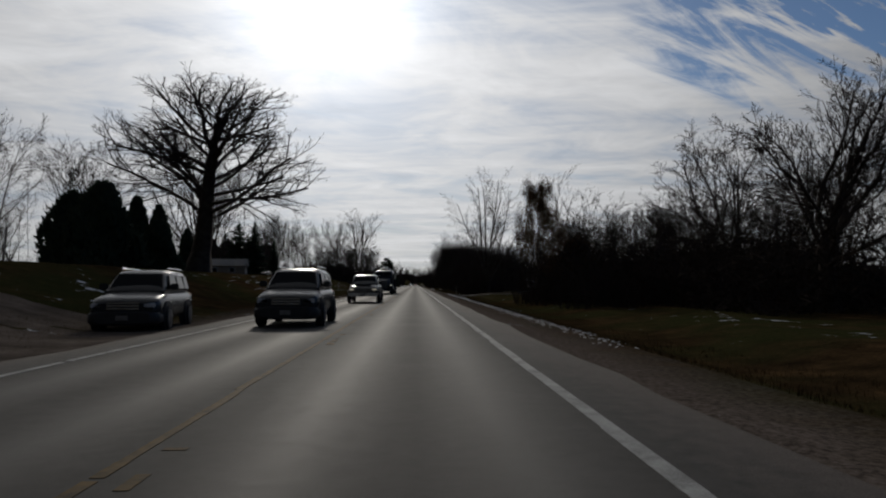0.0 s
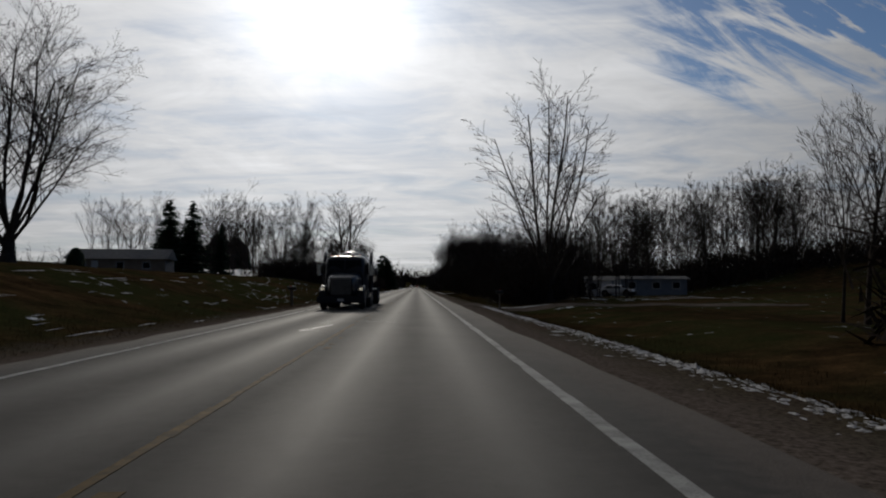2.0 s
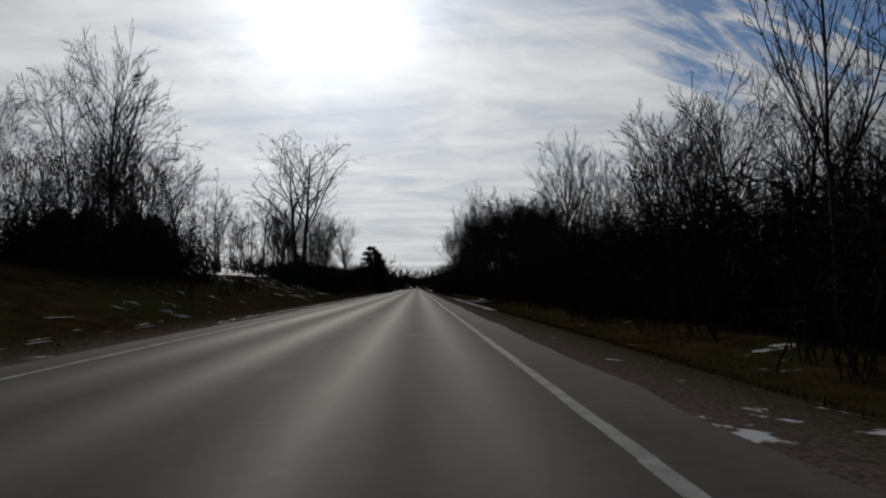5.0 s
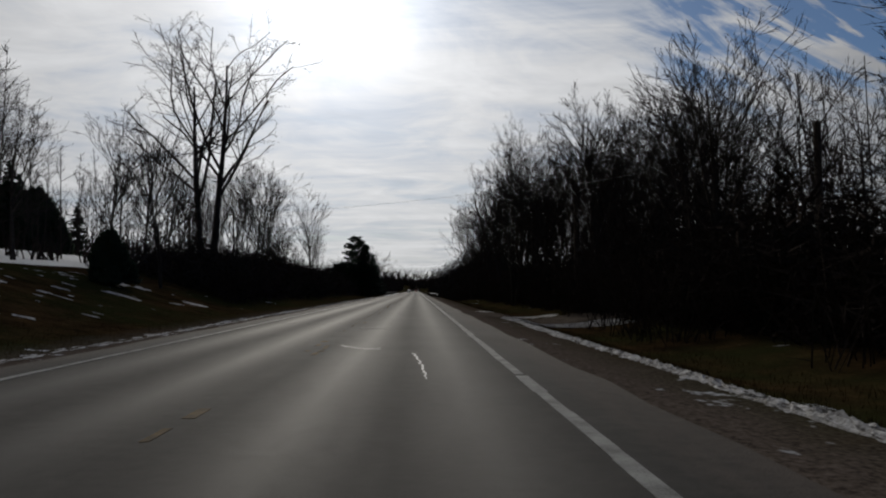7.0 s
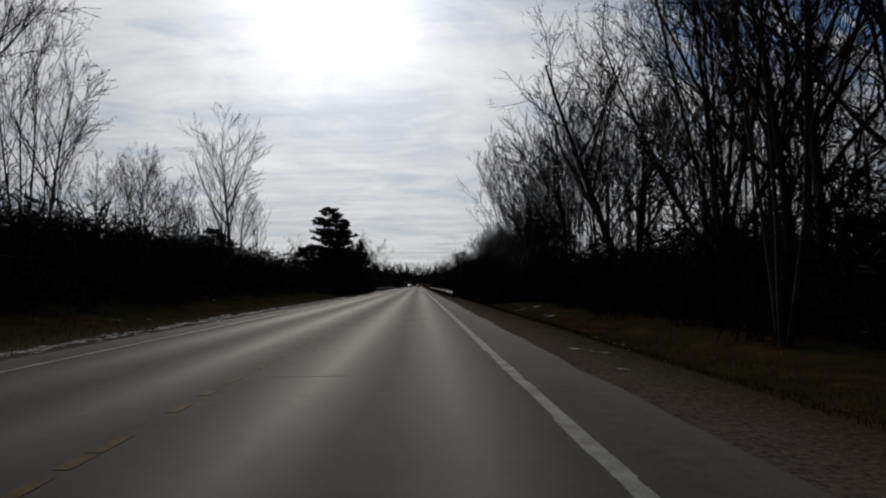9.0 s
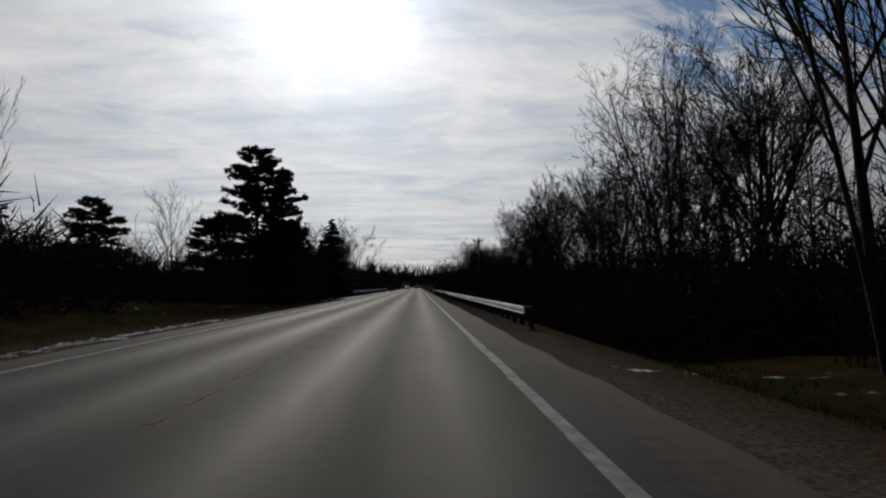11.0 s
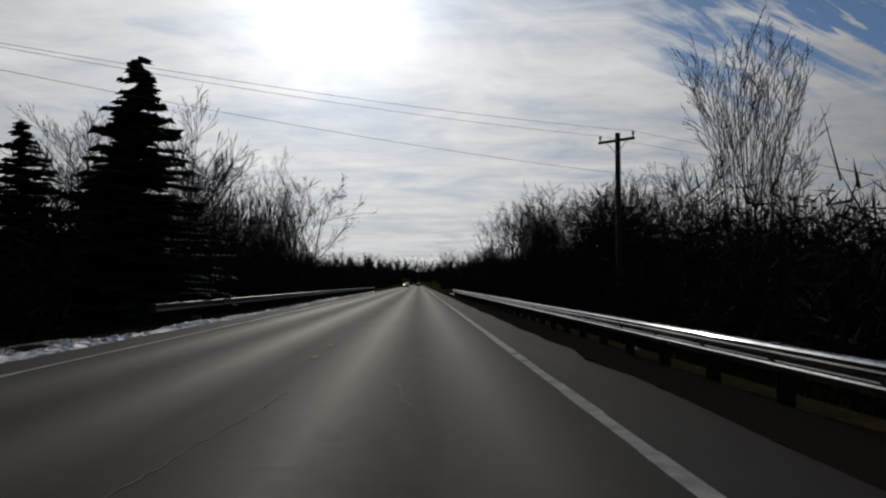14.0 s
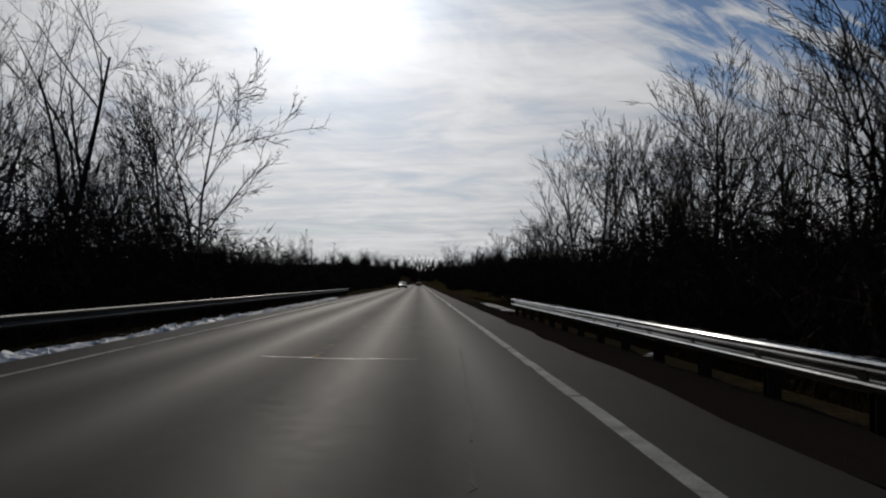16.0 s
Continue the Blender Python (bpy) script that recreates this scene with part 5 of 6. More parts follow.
    if kind == "pickup":
        box(bm, -w * 0.95, w * 0.95, -0.08, 0.16, floor_ + 0.02, floor_ + 0.24)
        part("bumper", bm, CHROME, top, bevel=0.04)
    else:
        loft(bm, [(-0.07, floor_ - 0.02, floor_ + 0.26, w * 0.72, w * 0.7), (-0.03, floor_ - 0.07, floor_ + 0.3, w * 0.88, w * 0.86),
                  (0.12, floor_ - 0.08, floor_ + 0.31, w * 0.99, w * 0.97), (0.5, floor_ - 0.06, floor_ + 0.26, w * 1.0, w * 0.99)], 18, 5.0)
        part("bumper", bm, BLACKTRIM, top, smooth=True)
    bm = bmesh.new()
    box(bm, -0.15, 0.15, -0.095, -0.072, floor_ + 0.06, floor_ + 0.19)
    part("number_plate", bm, ALLOY, top)
    if kind == "pickup":
        bm = bmesh.new()
        box(bm, -w * 0.88, w * 0.88, 3.7, long_ - 0.12, belt - 0.32, belt + 0.045)
        part("cargo_bed", bm, BLACKTRIM, top, bevel=0.02)
        bm = bmesh.new()
        box(bm, -w * 0.5, w * 0.5, 0.3, 1.15, hood - 0.02, hood + 0.06)
        part("hood_bulge", bm, paint, top, bevel=0.03)
    return top


passenger_car("parked_suv", -7.55, 19.4, 6, GREYPAINT, "dark grey boxy sport utility car parked on the grass verge", "suv")
passenger_car("suv", -3.6, 20.8, 0, GREYPAINT, "grey sport utility car in the oncoming lane", "suv")
passenger_car("pickup_truck", -3.3, 47.0, 0, SILVERPAINT, "grey pickup truck in the oncoming lane", "pickup", True)
passenger_car("sedan", 0.0, 640.0, 180, REDPAINT, "red sedan far ahead in the near lane", "sedan")
passenger_car("sedan", -3.7, 560.0, 0, WHITEPAINT, "white sedan far off with its headlights on", "sedan", True)
passenger_car("parked_car", 27.0, 139.0, 60, WHITEPAINT, "white car parked before the trailer house", "sedan")


def tank_truck(x, y):
    """A hooded tractor with a polished tank semi-trailer, nose to -y."""
    top = empty("tank_truck", x, y, 0.0, 0, "dark hooded truck pulling a polished steel tank trailer", "truck")
    bm = bmesh.new()
    loft(bm, [(0.05, 0.75, 1.55, 0.62, 0.55), (0.3, 0.7, 1.72, 0.78, 0.66), (1.2, 0.7, 1.86, 0.9, 0.78), (2.05, 0.75, 1.98, 1.0, 0.9)], 18, 5)
    part("hood", bm, DARKPAINT, top, smooth=True)
    bm = bmesh.new()
    box(bm, -0.55, 0.55, -0.02, 0.08, 0.72, 1.62)
    part("radiator_grille", bm, ALLOY, top, bevel=0.05)
    for k in range(8):
        bm = bmesh.new()
        box(bm, -0.46, 0.46, -0.035, -0.018, 0.8 + 0.095 * k, 0.84 + 0.095 * k)
        part("grille_slat", bm, BLACKTRIM, top)
    bm = bmesh.new()
    box(bm, -1.22, 1.22, -0.22, 0.02, 0.35, 0.72)
    part("bumper", bm, DARKPAINT, top, bevel=0.05)
    bm = bmesh.new()
    box(bm, -0.16, 0.16, -0.235, -0.222, 0.45, 0.58)
    part("number_plate", bm, WHITEPAINT, top)
    bm = bmesh.new()
    loft(bm, [(1.95, 0.7, 2.1, 1.05, 0.98), (2.15, 0.7, 2.75, 1.12, 1.0), (2.45, 0.7, 2.86, 1.18, 1.08), (3.4, 0.7, 2.92, 1.2, 1.1), (5.3, 0.7, 2.86, 1.2, 1.1)], 20, 7)
    part("cab", bm, DARKPAINT, top, smooth=True)
    for s in (-1, 1):
        bm = bmesh.new()
        pts = [(s * 0.06, 1.99, 2.08), (s * 0.92, 2.02, 2.08), (s * 0.86, 2.14, 2.62), (s * 0.06, 2.11, 2.62)]
        vs = [bm.verts.new((p[0], p[1] - 0.045, p[2])) for p in pts] + [bm.verts.new((p[0], p[1] + 0.02, p[2])) for p in pts]
        for ids in ((0, 1, 2, 3), (7, 6, 5, 4), (0, 4, 5, 1), (1, 5, 6, 2), (2, 6, 7, 3), (3, 7, 4, 0)):
            bm.faces.new([vs[i] for i in ids])
        part("windscreen", bm, GLASS, top)
        bm = bmesh.new()
        box(bm, s * 1.185 - 0.02, s * 1.185 + 0.02, 2.35, 3.1, 1.85, 2.5)
        part("side_window", bm, GLASS, top, bevel=0.015)
        bm = bmesh.new()
        box(bm, s * 1.2 - 0.012, s * 1.2 + 0.012, 3.22, 3.26, 1.5, 2.1)
        part("grab_handle", bm, CHROME, top)
        # fender over the steered wheel
        bm = bmesh.new()
        loft(bm, [(0.35, 0.62, 0.95, 0.2, 0.18), (0.6, 0.7, 1.18, 0.24, 0.2), (1.15, 0.8, 1.28, 0.25, 0.2), (1.8, 0.6, 1.12, 0.24, 0.2)], 12, 4)
        bmesh.ops.translate(bm, verts=bm.verts, vec=(s * 0.98, 0, 0))
        part("fender", bm, DARKPAINT, top, smooth=True)
        bm = bmesh.new()
        box(bm, s * 1.0 - 0.09, s * 1.0 + 0.09, 0.24, 0.42, 1.0, 1.13)
        part("headlight", bm, HEADLAMP, top, "lit headlight", bevel=0.03)
        wheel(top, s * 1.02, 1.15, 0.52, 0.3, s)
        for yy in (4.75, 6.0, 12.9, 14.1):
            wheel(top, s * 0.95, yy, 0.52, 0.58, s)
        # exhaust stack with a swept tip
        v, f = tubes([(s * 1.3, 3.95, 0.9, s * 1.3, 3.95, 2.3, 0.13, 0.13), (s * 1.3, 3.95, 2.3, s * 1.3, 3.95, 2.76, 0.095, 0.095),
                      (s * 1.3, 3.95, 2.76, s * 1.3, 4.0, 2.93, 0.095, 0.095), (s * 1.3, 4.0, 2.93, s * 1.3, 4.14, 3.06, 0.095, 0.096),
                      (s * 1.3, 4.14, 3.06, s * 1.3, 4.4, 3.15, 0.096, 0.1)], 14)
        mesh_object("exhaust_pipe", v, f, DARKSTEEL, top, smooth=True)
        bm = bmesh.new()
        cyl(bm, (s * 1.0, 3.5, 0.78), 0.3, 1.2, "Y", 20)
        part("fuel_tank", bm, CHROME, top)
        v, f = tubes([(s * 1.1, 2.2, 2.35, s * 1.4, 2.1, 2.35, 0.02, 0.02), (s * 1.1, 2.2, 1.85, s * 1.4, 2.1, 1.85, 0.02, 0.02)], 6)
        mesh_object("mirror_arm", v, f, CHROME, top)
        bm = bmesh.new()
        box(bm, s * 1.42 - 0.1, s * 1.42 + 0.1, 2.06, 2.12, 1.8, 2.4)
        part("wing_mirror", bm, CHROME, top, bevel=0.02)
        # air horn
        v, f = tubes([(s * 0.38, 2.55, 2.98, s * 0.38, 3.0, 2.98, 0.09, 0.03), (s * 0.38, 2.9, 2.98, s * 0.38, 2.9, 2.88, 0.02, 0.02)], 10)
        mesh_object("air_horn", v, f, CHROME, top)
    for k in range(5):
        bm = bmesh.new()
        cyl(bm, (-0.8 + 0.4 * k, 2.35, 2.90), 0.06, 0.07, "Z", 10, 0.04)
        part("roof_marker", bm, REDPAINT, top, "amber roof marker lamp")
    bm = bmesh.new()
    box(bm, -0.42, 0.42, 0.9, 6.9, 0.62, 0.86)
    part("chassis_frame", bm, BLACKTRIM, top, bevel=0.02)
    # the tank: an oval barrel with dished ends
    bm = bmesh.new()
    st = [(5.55, 0.05), (5.6, 0.55), (5.72, 0.86), (5.9, 0.97), (6.2, 1.0), (8.0, 1.0), (10.5, 1.0), (14.3, 1.0), (14.6, 0.97), (14.78, 0.86), (14.9, 0.55), (14.95, 0.05)]
    loft(bm, [(yy, 2.22 - 1.06 * r, 2.22 + 1.06 * r, 1.14 * r, 1.14 * r) for yy, r in st], 32, 2.2)
    part("tank", bm, TANKSKIN, top, smooth=True)
    for yy in (6.3, 14.3):
        bm = bmesh.new()
        loft(bm, [(yy - 0.04, 2.22 - 1.08, 2.22 + 1.08, 1.16, 1.16), (yy + 0.04, 2.22 - 1.08, 2.22 + 1.08, 1.16, 1.16)], 32, 2.2)
        part("tank_band", bm, TANKSKIN, top)
    bm = bmesh.new()
    box(bm, -0.45, 0.45, 7.5, 12.2, 3.27, 3.31)
    part("walkway", bm, BLACKTRIM, top)
    for yy in (8.0, 9.6, 11.2):
        bm = bmesh.new()
        cyl(bm, (0, yy, 3.38), 0.28, 0.16, seg=18)
        part("manhole", bm, STEEL, top, bevel=0.01)
    for s in (-1, 1):
        v, f = tubes([(s * 0.47, yy, 3.28, s * 0.47, yy, 3.58, 0.018, 0.018) for yy in (10.4, 11.1, 11.8)] + [(s * 0.47, 10.4, 3.58, s * 0.47, 11.8, 3.58, 0.018, 0.018)]
                     + [(s * 0.47, 10.4, 3.43, s * 0.47, 11.8, 3.43, 0.014, 0.014)], 5)
        mesh_object("handrail", v, f, BLACKTRIM, top)
        v, f = tubes([(s * 1.18, 11.9, 0.9, s * 1.18, 11.9, 2.3, 0.02, 0.02), (s * 1.18, 12.3, 0.9, s * 1.18, 12.3, 2.3, 0.02, 0.02),
                      (s * 1.18, 11.9, 2.3, s * 0.5, 11.9, 3.3, 0.02, 0.02), (s * 1.18, 12.3, 2.3, s * 0.5, 12.3, 3.3, 0.02, 0.02)]
                     + [(s * 1.18, 11.9, z, s * 1.18, 12.3, z, 0.016, 0.016) for z in (1.1, 1.4, 1.7, 2.0)], 5)
        mesh_object("ladder", v, f, BLACKTRIM, top)
        bm = bmesh.new()
        box(bm, s * 0.95 - 0.3, s * 0.95 + 0.3, 12.2, 14.8, 1.12, 1.17)
        part("mudguard", bm, BLACKTRIM, top, bevel=0.01)
        bm = bmesh.new()
        box(bm, s * 0.95 - 0.3, s * 0.95 + 0.3, 14.74, 14.77, 0.45, 1.12)
        part("mud_flap", bm, BLACKTRIM, top)
        v, f = tubes([(s * 1.2, 6.8, 1.05, s * 1.2, 11.2, 1.05, 0.03, 0.03)], 6)
        mesh_object("side_rail", v, f, STEEL, top)
        bm = bmesh.new()
        box(bm, s * 0.7 - 0.1, s * 0.7 + 0.1, 14.88, 14.94, 0.85, 0.98)
        part("tail_light", bm, REDPAINT, top, "red tail light")
    bm = bmesh.new()
    box(bm, -0.5, 0.5, 5.0, 14.85, 0.9, 1.2)
    part("trailer_frame", bm, BLACKTRIM, top, bevel=0.02)
    bm = bmesh.new()
    box(bm, -1.0, 1.0, 7.2, 9.6, 0.62, 0.98)
    part("valve_cabinet", bm, BLACKTRIM, top, bevel=0.03)
    return top


tank_truck(-3.85, 87.2)


# ---------------------------------------------------------------- buildings and roadside things
def mailbox(x, y, turn):
    top = empty("mailbox", x, y, ground_z(x, y), turn, "dark rural mailbox on a wooden post by the road", "mailbox")
    bm = bmesh.new()
    box(bm, -0.05, 0.05, -0.05, 0.05, -0.2, 1.0)
    part("post", bm, POSTWOOD, top, bevel=0.006)
    bm = bmesh.new()
    box(bm, -0.09, 0.09, -0.26, 0.26, 1.0, 1.03)
    part("shelf", bm, POSTWOOD, top)
    bm = bmesh.new()
    box(bm, -0.085, 0.085, -0.25, 0.25, 1.03, 1.14)
    cyl(bm, (0, 0, 1.14), 0.085, 0.5, "Y", 18)
    part("box", bm, BLACKTRIM, top)
    bm = bmesh.new()
    cyl(bm, (0, -0.256, 1.14), 0.088, 0.014, "Y", 18)
    part("door", bm, BLACKTRIM, top)
    bm = bmesh.new()
    box(bm, 0.088, 0.094, -0.1, -0.07, 1.12, 1.28)
    box(bm, 0.088, 0.094, -0.1, 0.0, 1.22, 1.28)
    part("flag", bm, REDPAINT, top, "small red flag")
    return top


mailbox(5.4, 96.6, 90)
mailbox(-8.1, 97.7, -90)
mailbox(-8.6, 100.2, -90)


def house(name, x, y, turn, lx, ly, wall_h, roof_h, wall_mat, roof_mat, label, windows):
    top = empty(name, x, y, ground_z(x, y) - 0.1, turn, label, "house")
    bm = bmesh.new()
    box(bm, -lx / 2, lx / 2, -ly / 2, ly / 2, 0, wall_h)
    part("wall", bm, wall_mat, top)
    for k in range(int(wall_h / 0.2)):
        bm = bmesh.new()
        box(bm, -lx / 2 - 0.02, lx / 2 + 0.02, -ly / 2 - 0.025, -ly / 2 - 0.002, 0.05 + 0.2 * k, 0.23 + 0.2 * k)
        part("siding_board", bm, wall_mat, top)
    bm = bmesh.new()
    e = 0.4
    vs = [bm.verts.new(p) for p in ((-lx / 2 - e, -ly / 2 - e, wall_h - 0.05), (lx / 2 + e, -ly / 2 - e, wall_h - 0.05), (lx / 2 + e, ly / 2 + e, wall_h - 0.05), (-lx / 2 - e, ly / 2 + e, wall_h - 0.05),
                                   (-lx / 2 - e, 0, wall_h + roof_h), (lx / 2 + e, 0, wall_h + roof_h))]
    for ids in ((0, 1, 5, 4), (2, 3, 4, 5), (0, 4, 3), (1, 2, 5), (0, 3, 2, 1)):
        bm.faces.new([vs[i] for i in ids])
    part("roof", bm, roof_mat, top)
    for wx in windows:
        bm = bmesh.new()
        box(bm, wx - 0.55, wx + 0.55, -ly / 2 - 0.07, -ly / 2 - 0.01, wall_h * 0.4, wall_h * 0.82)
        fr = part("window", bm, WHITEPAINT, top)
        bm = bmesh.new()
        box(bm, wx - 0.47, wx + 0.47, -ly / 2 - 0.085, -ly / 2 - 0.072, wall_h * 0.4 + 0.08, wall_h * 0.82 - 0.08)
        part("pane", bm, GLASS, fr)
    bm = bmesh.new()
    box(bm, windows[0] + 1.2, windows[0] + 2.1, -ly / 2 - 0.06, -ly / 2 - 0.01, 0.1, 2.1)
    part("door", bm, WHITEPAINT, top)
    return top


house("ranch_house", -42.5, 157, 8, 13.0, 7.0, 2.4, 1.5, WALLTAN, SHINGLE, "low tan ranch house with a grey roof behind the bank", (-4.5, 0.5, 4.0))
house("trailer_house", 29.5, 147, -3, 12.4, 3.6, 2.3, 0.35, SIDING, SHINGLE, "long pale blue trailer house at the edge of the woods", (-4.6, -1.0, 2.2, 4.8))
shed = house("shed", 24.0, 146, -3, 3.2, 3.0, 2.2, 0.5, WHITEPAINT, SHINGLE, "small white shed beside the trailer house", (-0.9,))
house("white_house", -34.0, 352, 10, 9.0, 6.0, 2.3, 1.4, WHITEPAINT, SHINGLE, "small pale house half hidden behind the pines", (-2.8, 1.6))

def lane(name, x0, x1, y0, y1, mat, label):
    """A gravel drive that follows the ground, a little above it."""
    n, m = 60, 22
    g = np.random.default_rng(int(abs(y0) * 10))
    X, T = np.meshgrid(np.linspace(x0, x1, n), np.linspace(0, 1, m))
    flare = 2.2 * np.exp(-np.abs(X - (x0 if x0 > 0 else x1)) / 2.0)      # it widens where it meets the road
    wob = np.cumsum(g.normal(0, 0.09, (2, n)), axis=1)
    low, high = y0 - flare + wob[0], y1 + flare + wob[1]
    Y = low + (high - low) * T
    rut = np.exp(-((np.abs(Y - (y0 + y1) / 2) - 0.85) / 0.28) ** 2)
    edge = np.minimum(T, 1 - T)
    Z = land(X, Y) + 0.045 - 0.05 * rut + g.normal(0, 0.008, X.shape) - 0.06 * (edge < 0.01)
    near = np.exp(-(np.abs(X - (x0 if x0 > 0 else x1)) / 1.6) ** 2)
    Z = Z * (1 - near) - 0.004 * near - 0.03 * near * (edge < 0.01)
    v = np.stack([X, Y, Z], -1).reshape(-1, 3)
    i = (np.arange(m - 1)[:, None] * n + np.arange(n - 1)[None]).reshape(-1)
    ob = mesh_object(name, v, np.stack([i, i + 1, i + 1 + n, i + n], 1), mat, smooth=True)
    return tagged(ob, label, "driveway", kind="structure")


lane("driveway", 2.6, 26, 97.8, 102.5, GRAVEL, "gravel drive leaving the road")
lane("driveway", 2.6, 16, 207.6, 213.4, GRAVEL, "gravel field entrance with snow beside it")
lane("driveway", -30, -6.2, 14.0, 24.0, GRAVEL, "gravel drive climbing from the road")


# ---------------------------------------------------------------- snow and grass
def snow(name, count, place, seed, size, label, mat=DIRTYSNOW, pile=0.02):
    """Thin left-over patches of snow with ragged rims."""
    g = np.random.default_rng(seed)
    ring = 8
    xy = np.array([place(g) for _ in range(count)], float)
    s = g.uniform(*size, count)
    a = np.arange(ring) * 2 * math.pi / ring
    q = s[:, None] * g.uniform(0.25, 1.35, (count, ring))
    px = xy[:, 0:1] + np.cos(a) * q * xy[:, 2:3]
    py = xy[:, 1:2] + np.sin(a) * q * xy[:, 3:4]
    X, Y = np.column_stack([xy[:, 0], px]), np.column_stack([xy[:, 1], py])
    Z = land(X, Y) + g.uniform(-0.004, 0.012, X.shape)
    Z[:, 0] += 0.012 + pile * s
    v = np.stack([X, Y, Z], -1).reshape(-1, 3)
    k = np.arange(ring)
    tri = np.stack([np.zeros(ring, int), 1 + k, 1 + (k + 1) % ring], 1)
    f = (tri[None] + (np.arange(count) * (ring + 1))[:, None, None]).reshape(-1, 3)
    return tagged(mesh_object(name, v, f, mat), label, "snow", kind="stuff")


snow("snow_patches", 2600, lambda g: (4.45 + g.normal(0, 0.2), 15 + 90 * g.random() ** 0.8, 0.6, 1.2), 1, (0.02, 0.11), "broken line of old snow along the verge")
snow("snow_patches", 2600, lambda g: (4.45 + g.normal(0, 0.09), g.uniform(165, 206), 0.6, 1.3), 2, (0.03, 0.13), "broken line of old snow along the verge")
snow("snow_patches", 1500, lambda g: (4.3 + 5.5 * g.random() ** 1.4, g.uniform(203.6, 207.0), 1.1, 1.0), 31, (0.03, 0.2), "old snow heaped before the field entrance", pile=0.3)
snow("snow_patches", 500, lambda g: (g.uniform(3.9, 8.5), g.normal(216.3, 0.7), 1.3, 0.8), 3, (0.04, 0.26), "old snow heaped at the field entrance")
snow("snow_patches", 300, lambda g: (g.uniform(4.6, 11.0), g.normal(103.3, 0.5), 1.3, 0.5), 4, (0.05, 0.3), "old snow beside the gravel drive")
snow("snow_patches", 130, lambda g: (g.uniform(8, 34), g.normal(126, 5), 2.5, 0.5), 5, (0.1, 0.5), "snow left on the grass before the trailer house")
snow("snow_patches", 2200, lambda g: (-6.9 + g.normal(0, 0.16), g.uniform(345, 450), 0.55, 2.0), 6, (0.06, 0.3), "bank of old snow along the far shoulder")
snow("snow_patches", 1500, lambda g: (-7.3 + g.normal(0, 0.15), g.uniform(150, 300), 0.5, 2.2), 7, (0.04, 0.2), "thin snow along the far shoulder")
snow("snow_patches", 160, lambda g: (-8.6 - 1.9 * g.integers(0, 5) + g.normal(0, 0.3), g.uniform(56, 150), 0.12, 3.0), 8, (0.1, 0.5), "thin streaks of snow on the lawn bank")
snow("snow_patches", 70, lambda g: (-g.uniform(10.5, 17), g.uniform(184, 212), 1.8, 1.2), 32, (0.06, 0.4), "patches of snow on the grassy bank")
snow("snow_patches", 2200, lambda g: (-23.0 - abs(g.normal(0, 15)), 236 + g.normal(0, 15), 2.2, 1.6), 9, (0.5, 1.9), "snow lying over the hillside field", SNOW)
snow("snow_patches", 70, lambda g: (-8.5 + g.normal(0, 0.5), g.uniform(340, 362), 0.9, 1.4), 10, (0.3, 0.9), "snow patches on the grass by the pines")
snow("snow_patches", 60, lambda g: (4.2 + g.normal(0, 0.3), g.uniform(428, 440), 0.8, 1.4), 11, (0.3, 0.8), "snow beyond the end of the guardrail")


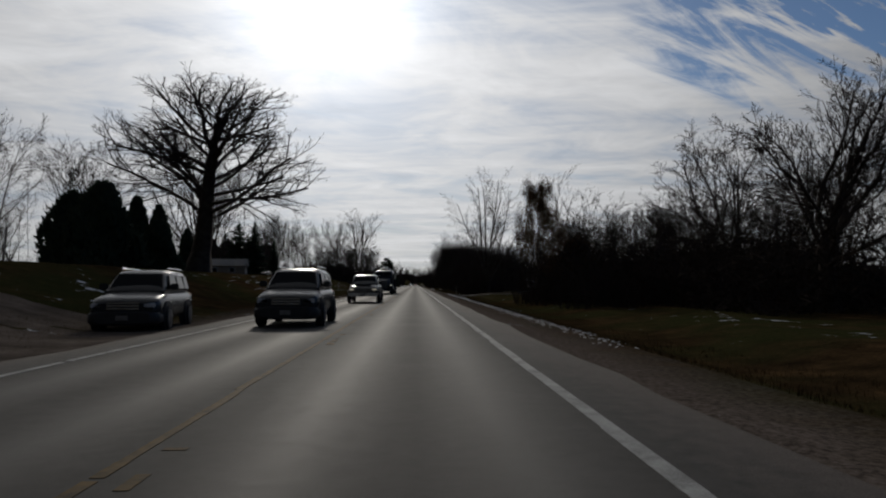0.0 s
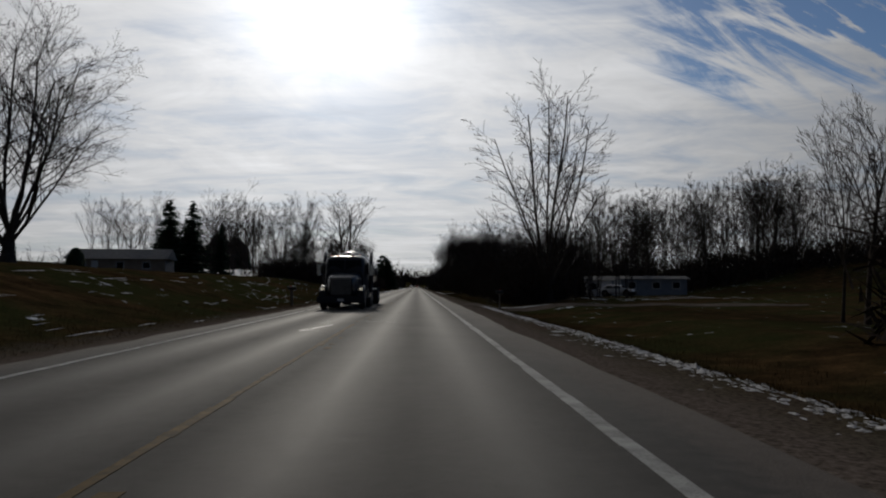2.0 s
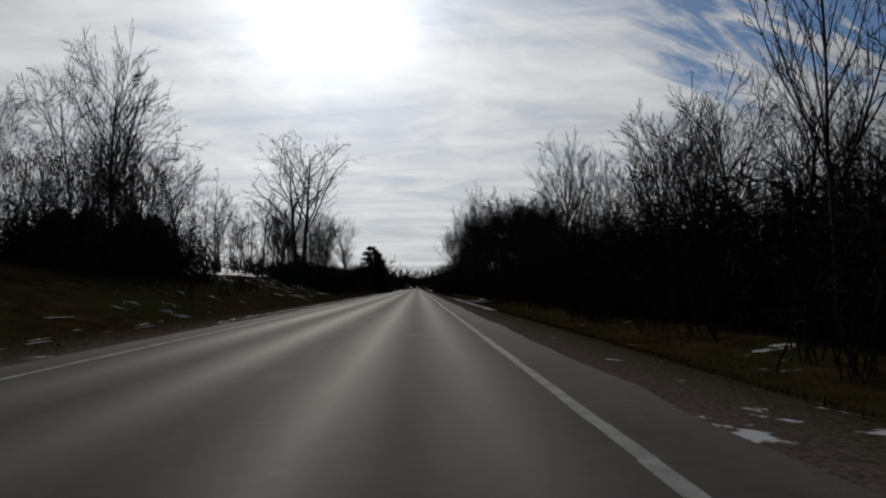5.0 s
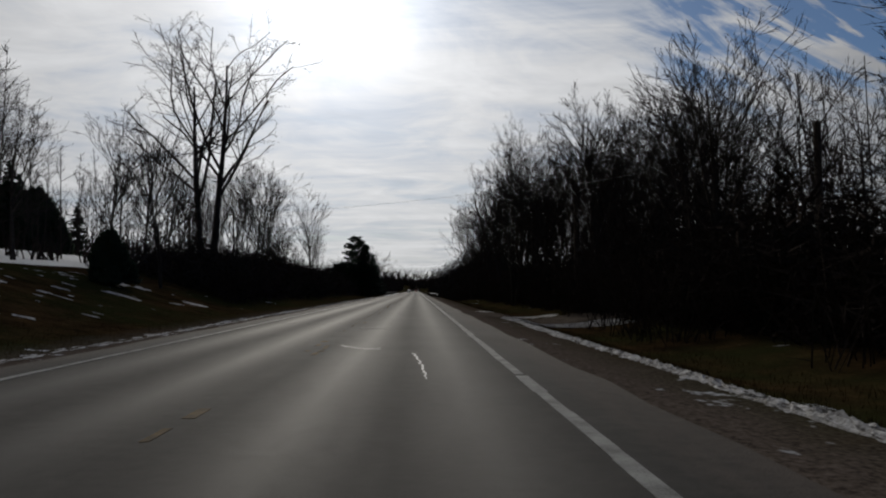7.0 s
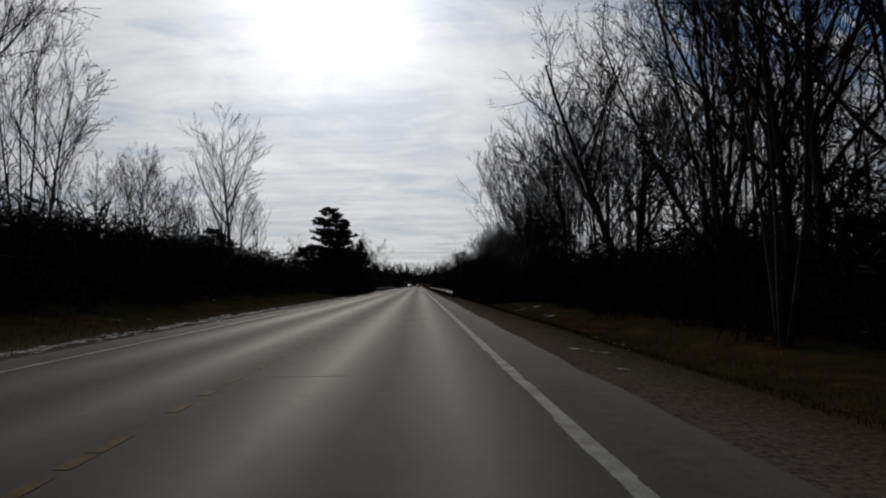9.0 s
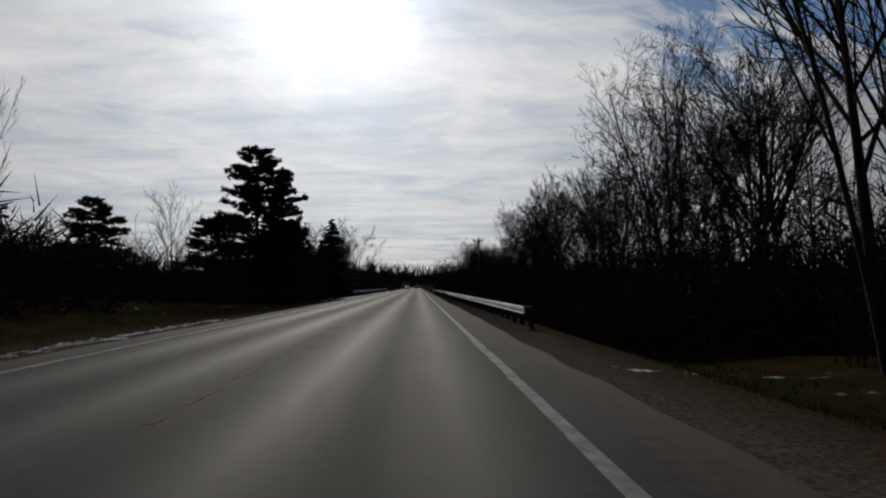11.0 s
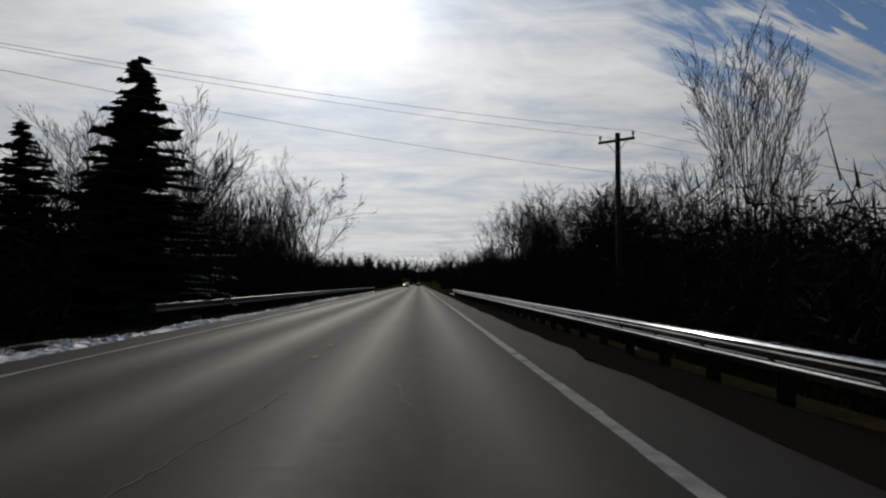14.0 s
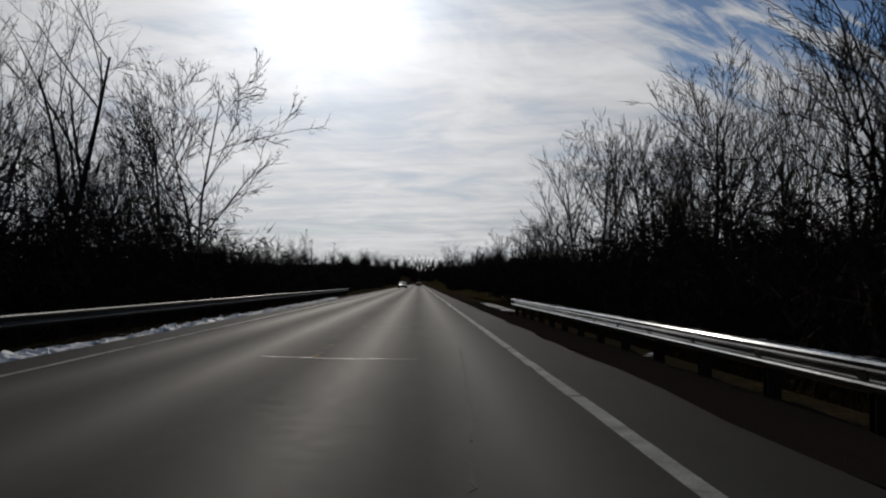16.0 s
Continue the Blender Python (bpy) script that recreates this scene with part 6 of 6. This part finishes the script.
def snow_ridge(name, x, y0, y1, width, height, cover, seed, label, mat=DIRTYSNOW):
    """A low ragged bank of old snow along the road; it dips under the ground where it has melted."""
    g = np.random.default_rng(seed)
    n, m = int((y1 - y0) / 0.16), 11
    Y, T = np.meshgrid(np.linspace(y0, y1, n), np.linspace(-1, 1, m), indexing="ij")
    def rough(step):
        k = g.normal(0, 1, int(n / step) + 3)
        return np.interp(np.arange(n) / step, np.arange(len(k)), k)[:, None]
    drift = x + 0.12 * rough(60) + 0.07 * rough(12)
    wide = width * (1 + 0.25 * rough(20)).clip(0.4, 1.8)
    X = drift + wide * T + g.normal(0, 0.02, Y.shape)
    melt = 0.55 * rough(40) + 0.5 * rough(7) + 0.5 * g.normal(0, 1, Y.shape)
    lump = 0.5 * (1 + 0.4 * rough(10)) + 0.35 * g.normal(0, 1, Y.shape)
    Z = land(X, Y) + height * ((1 - T * T) * (0.4 + np.abs(lump)) + 0.55 * (cover + melt * 0.5)) - height * 0.45
    Z[:, 0], Z[:, -1] = land(X[:, 0], Y[:, 0]) - 0.1, land(X[:, -1], Y[:, -1]) - 0.1
    v = np.stack([X, Y, Z], -1).reshape(-1, 3)
    i = (np.arange(n - 1)[:, None] * m + np.arange(m - 1)[None]).reshape(-1)
    return tagged(mesh_object(name, v, np.stack([i, i + 1, i + 1 + m, i + m], 1), mat, smooth=False), label, "snow", kind="stuff")


snow_ridge("snow_bank", -6.8, 346, 452, 0.36, 0.10, 0.9, 1, "ragged ridge of old snow before the guardrail", SNOW)
snow_ridge("snow_bank", 4.45, 168, 204, 0.17, 0.06, -0.1, 2, "thin ridge of old snow along the verge")
snow_ridge("snow_bank", -7.4, 196, 300, 0.22, 0.07, -1.0, 3, "thin broken ridge of snow along the far shoulder")
snow_ridge("snow_bank", 4.5, 50, 92, 0.26, 0.07, -0.85, 4, "broken ridge of old snow along the verge")


def grass(name, count, x0, x1, y0, y1, seed, tall=(0.04, 0.15)):
    g = np.random.default_rng(seed)
    x, y = g.uniform(x0, x1, count), g.uniform(y0, y1, count)
    z = land(x, y)
    h = g.uniform(*tall, count)
    a = g.uniform(0, 2 * math.pi, count)
    lean = g.uniform(0.1, 0.7, count)
    w = 0.008
    p = np.stack([x, y, z - 0.03], 1)
    side = np.stack([-np.sin(a), np.cos(a), np.zeros(count)], 1) * w
    t = p + np.stack([np.cos(a) * lean * h, np.sin(a) * lean * h, h], 1)
    v = np.stack([p - side, p + side, t], 1).reshape(-1, 3)
    return tagged(mesh_object(name, v, np.arange(count * 3).reshape(-1, 3), GRASS), "dry brown grass along the verge", "grass", kind="stuff")


grass("grass", 60000, 4.5, 7.6, 8, 290, 1)
grass("grass", 16000, 4.6, 7.2, 290, 460, 2, (0.1, 0.3))
grass("grass", 60000, -10.6, -7.3, 12, 330, 3)
grass("grass", 14000, -10, -7.5, 330, 460, 4, (0.1, 0.3))
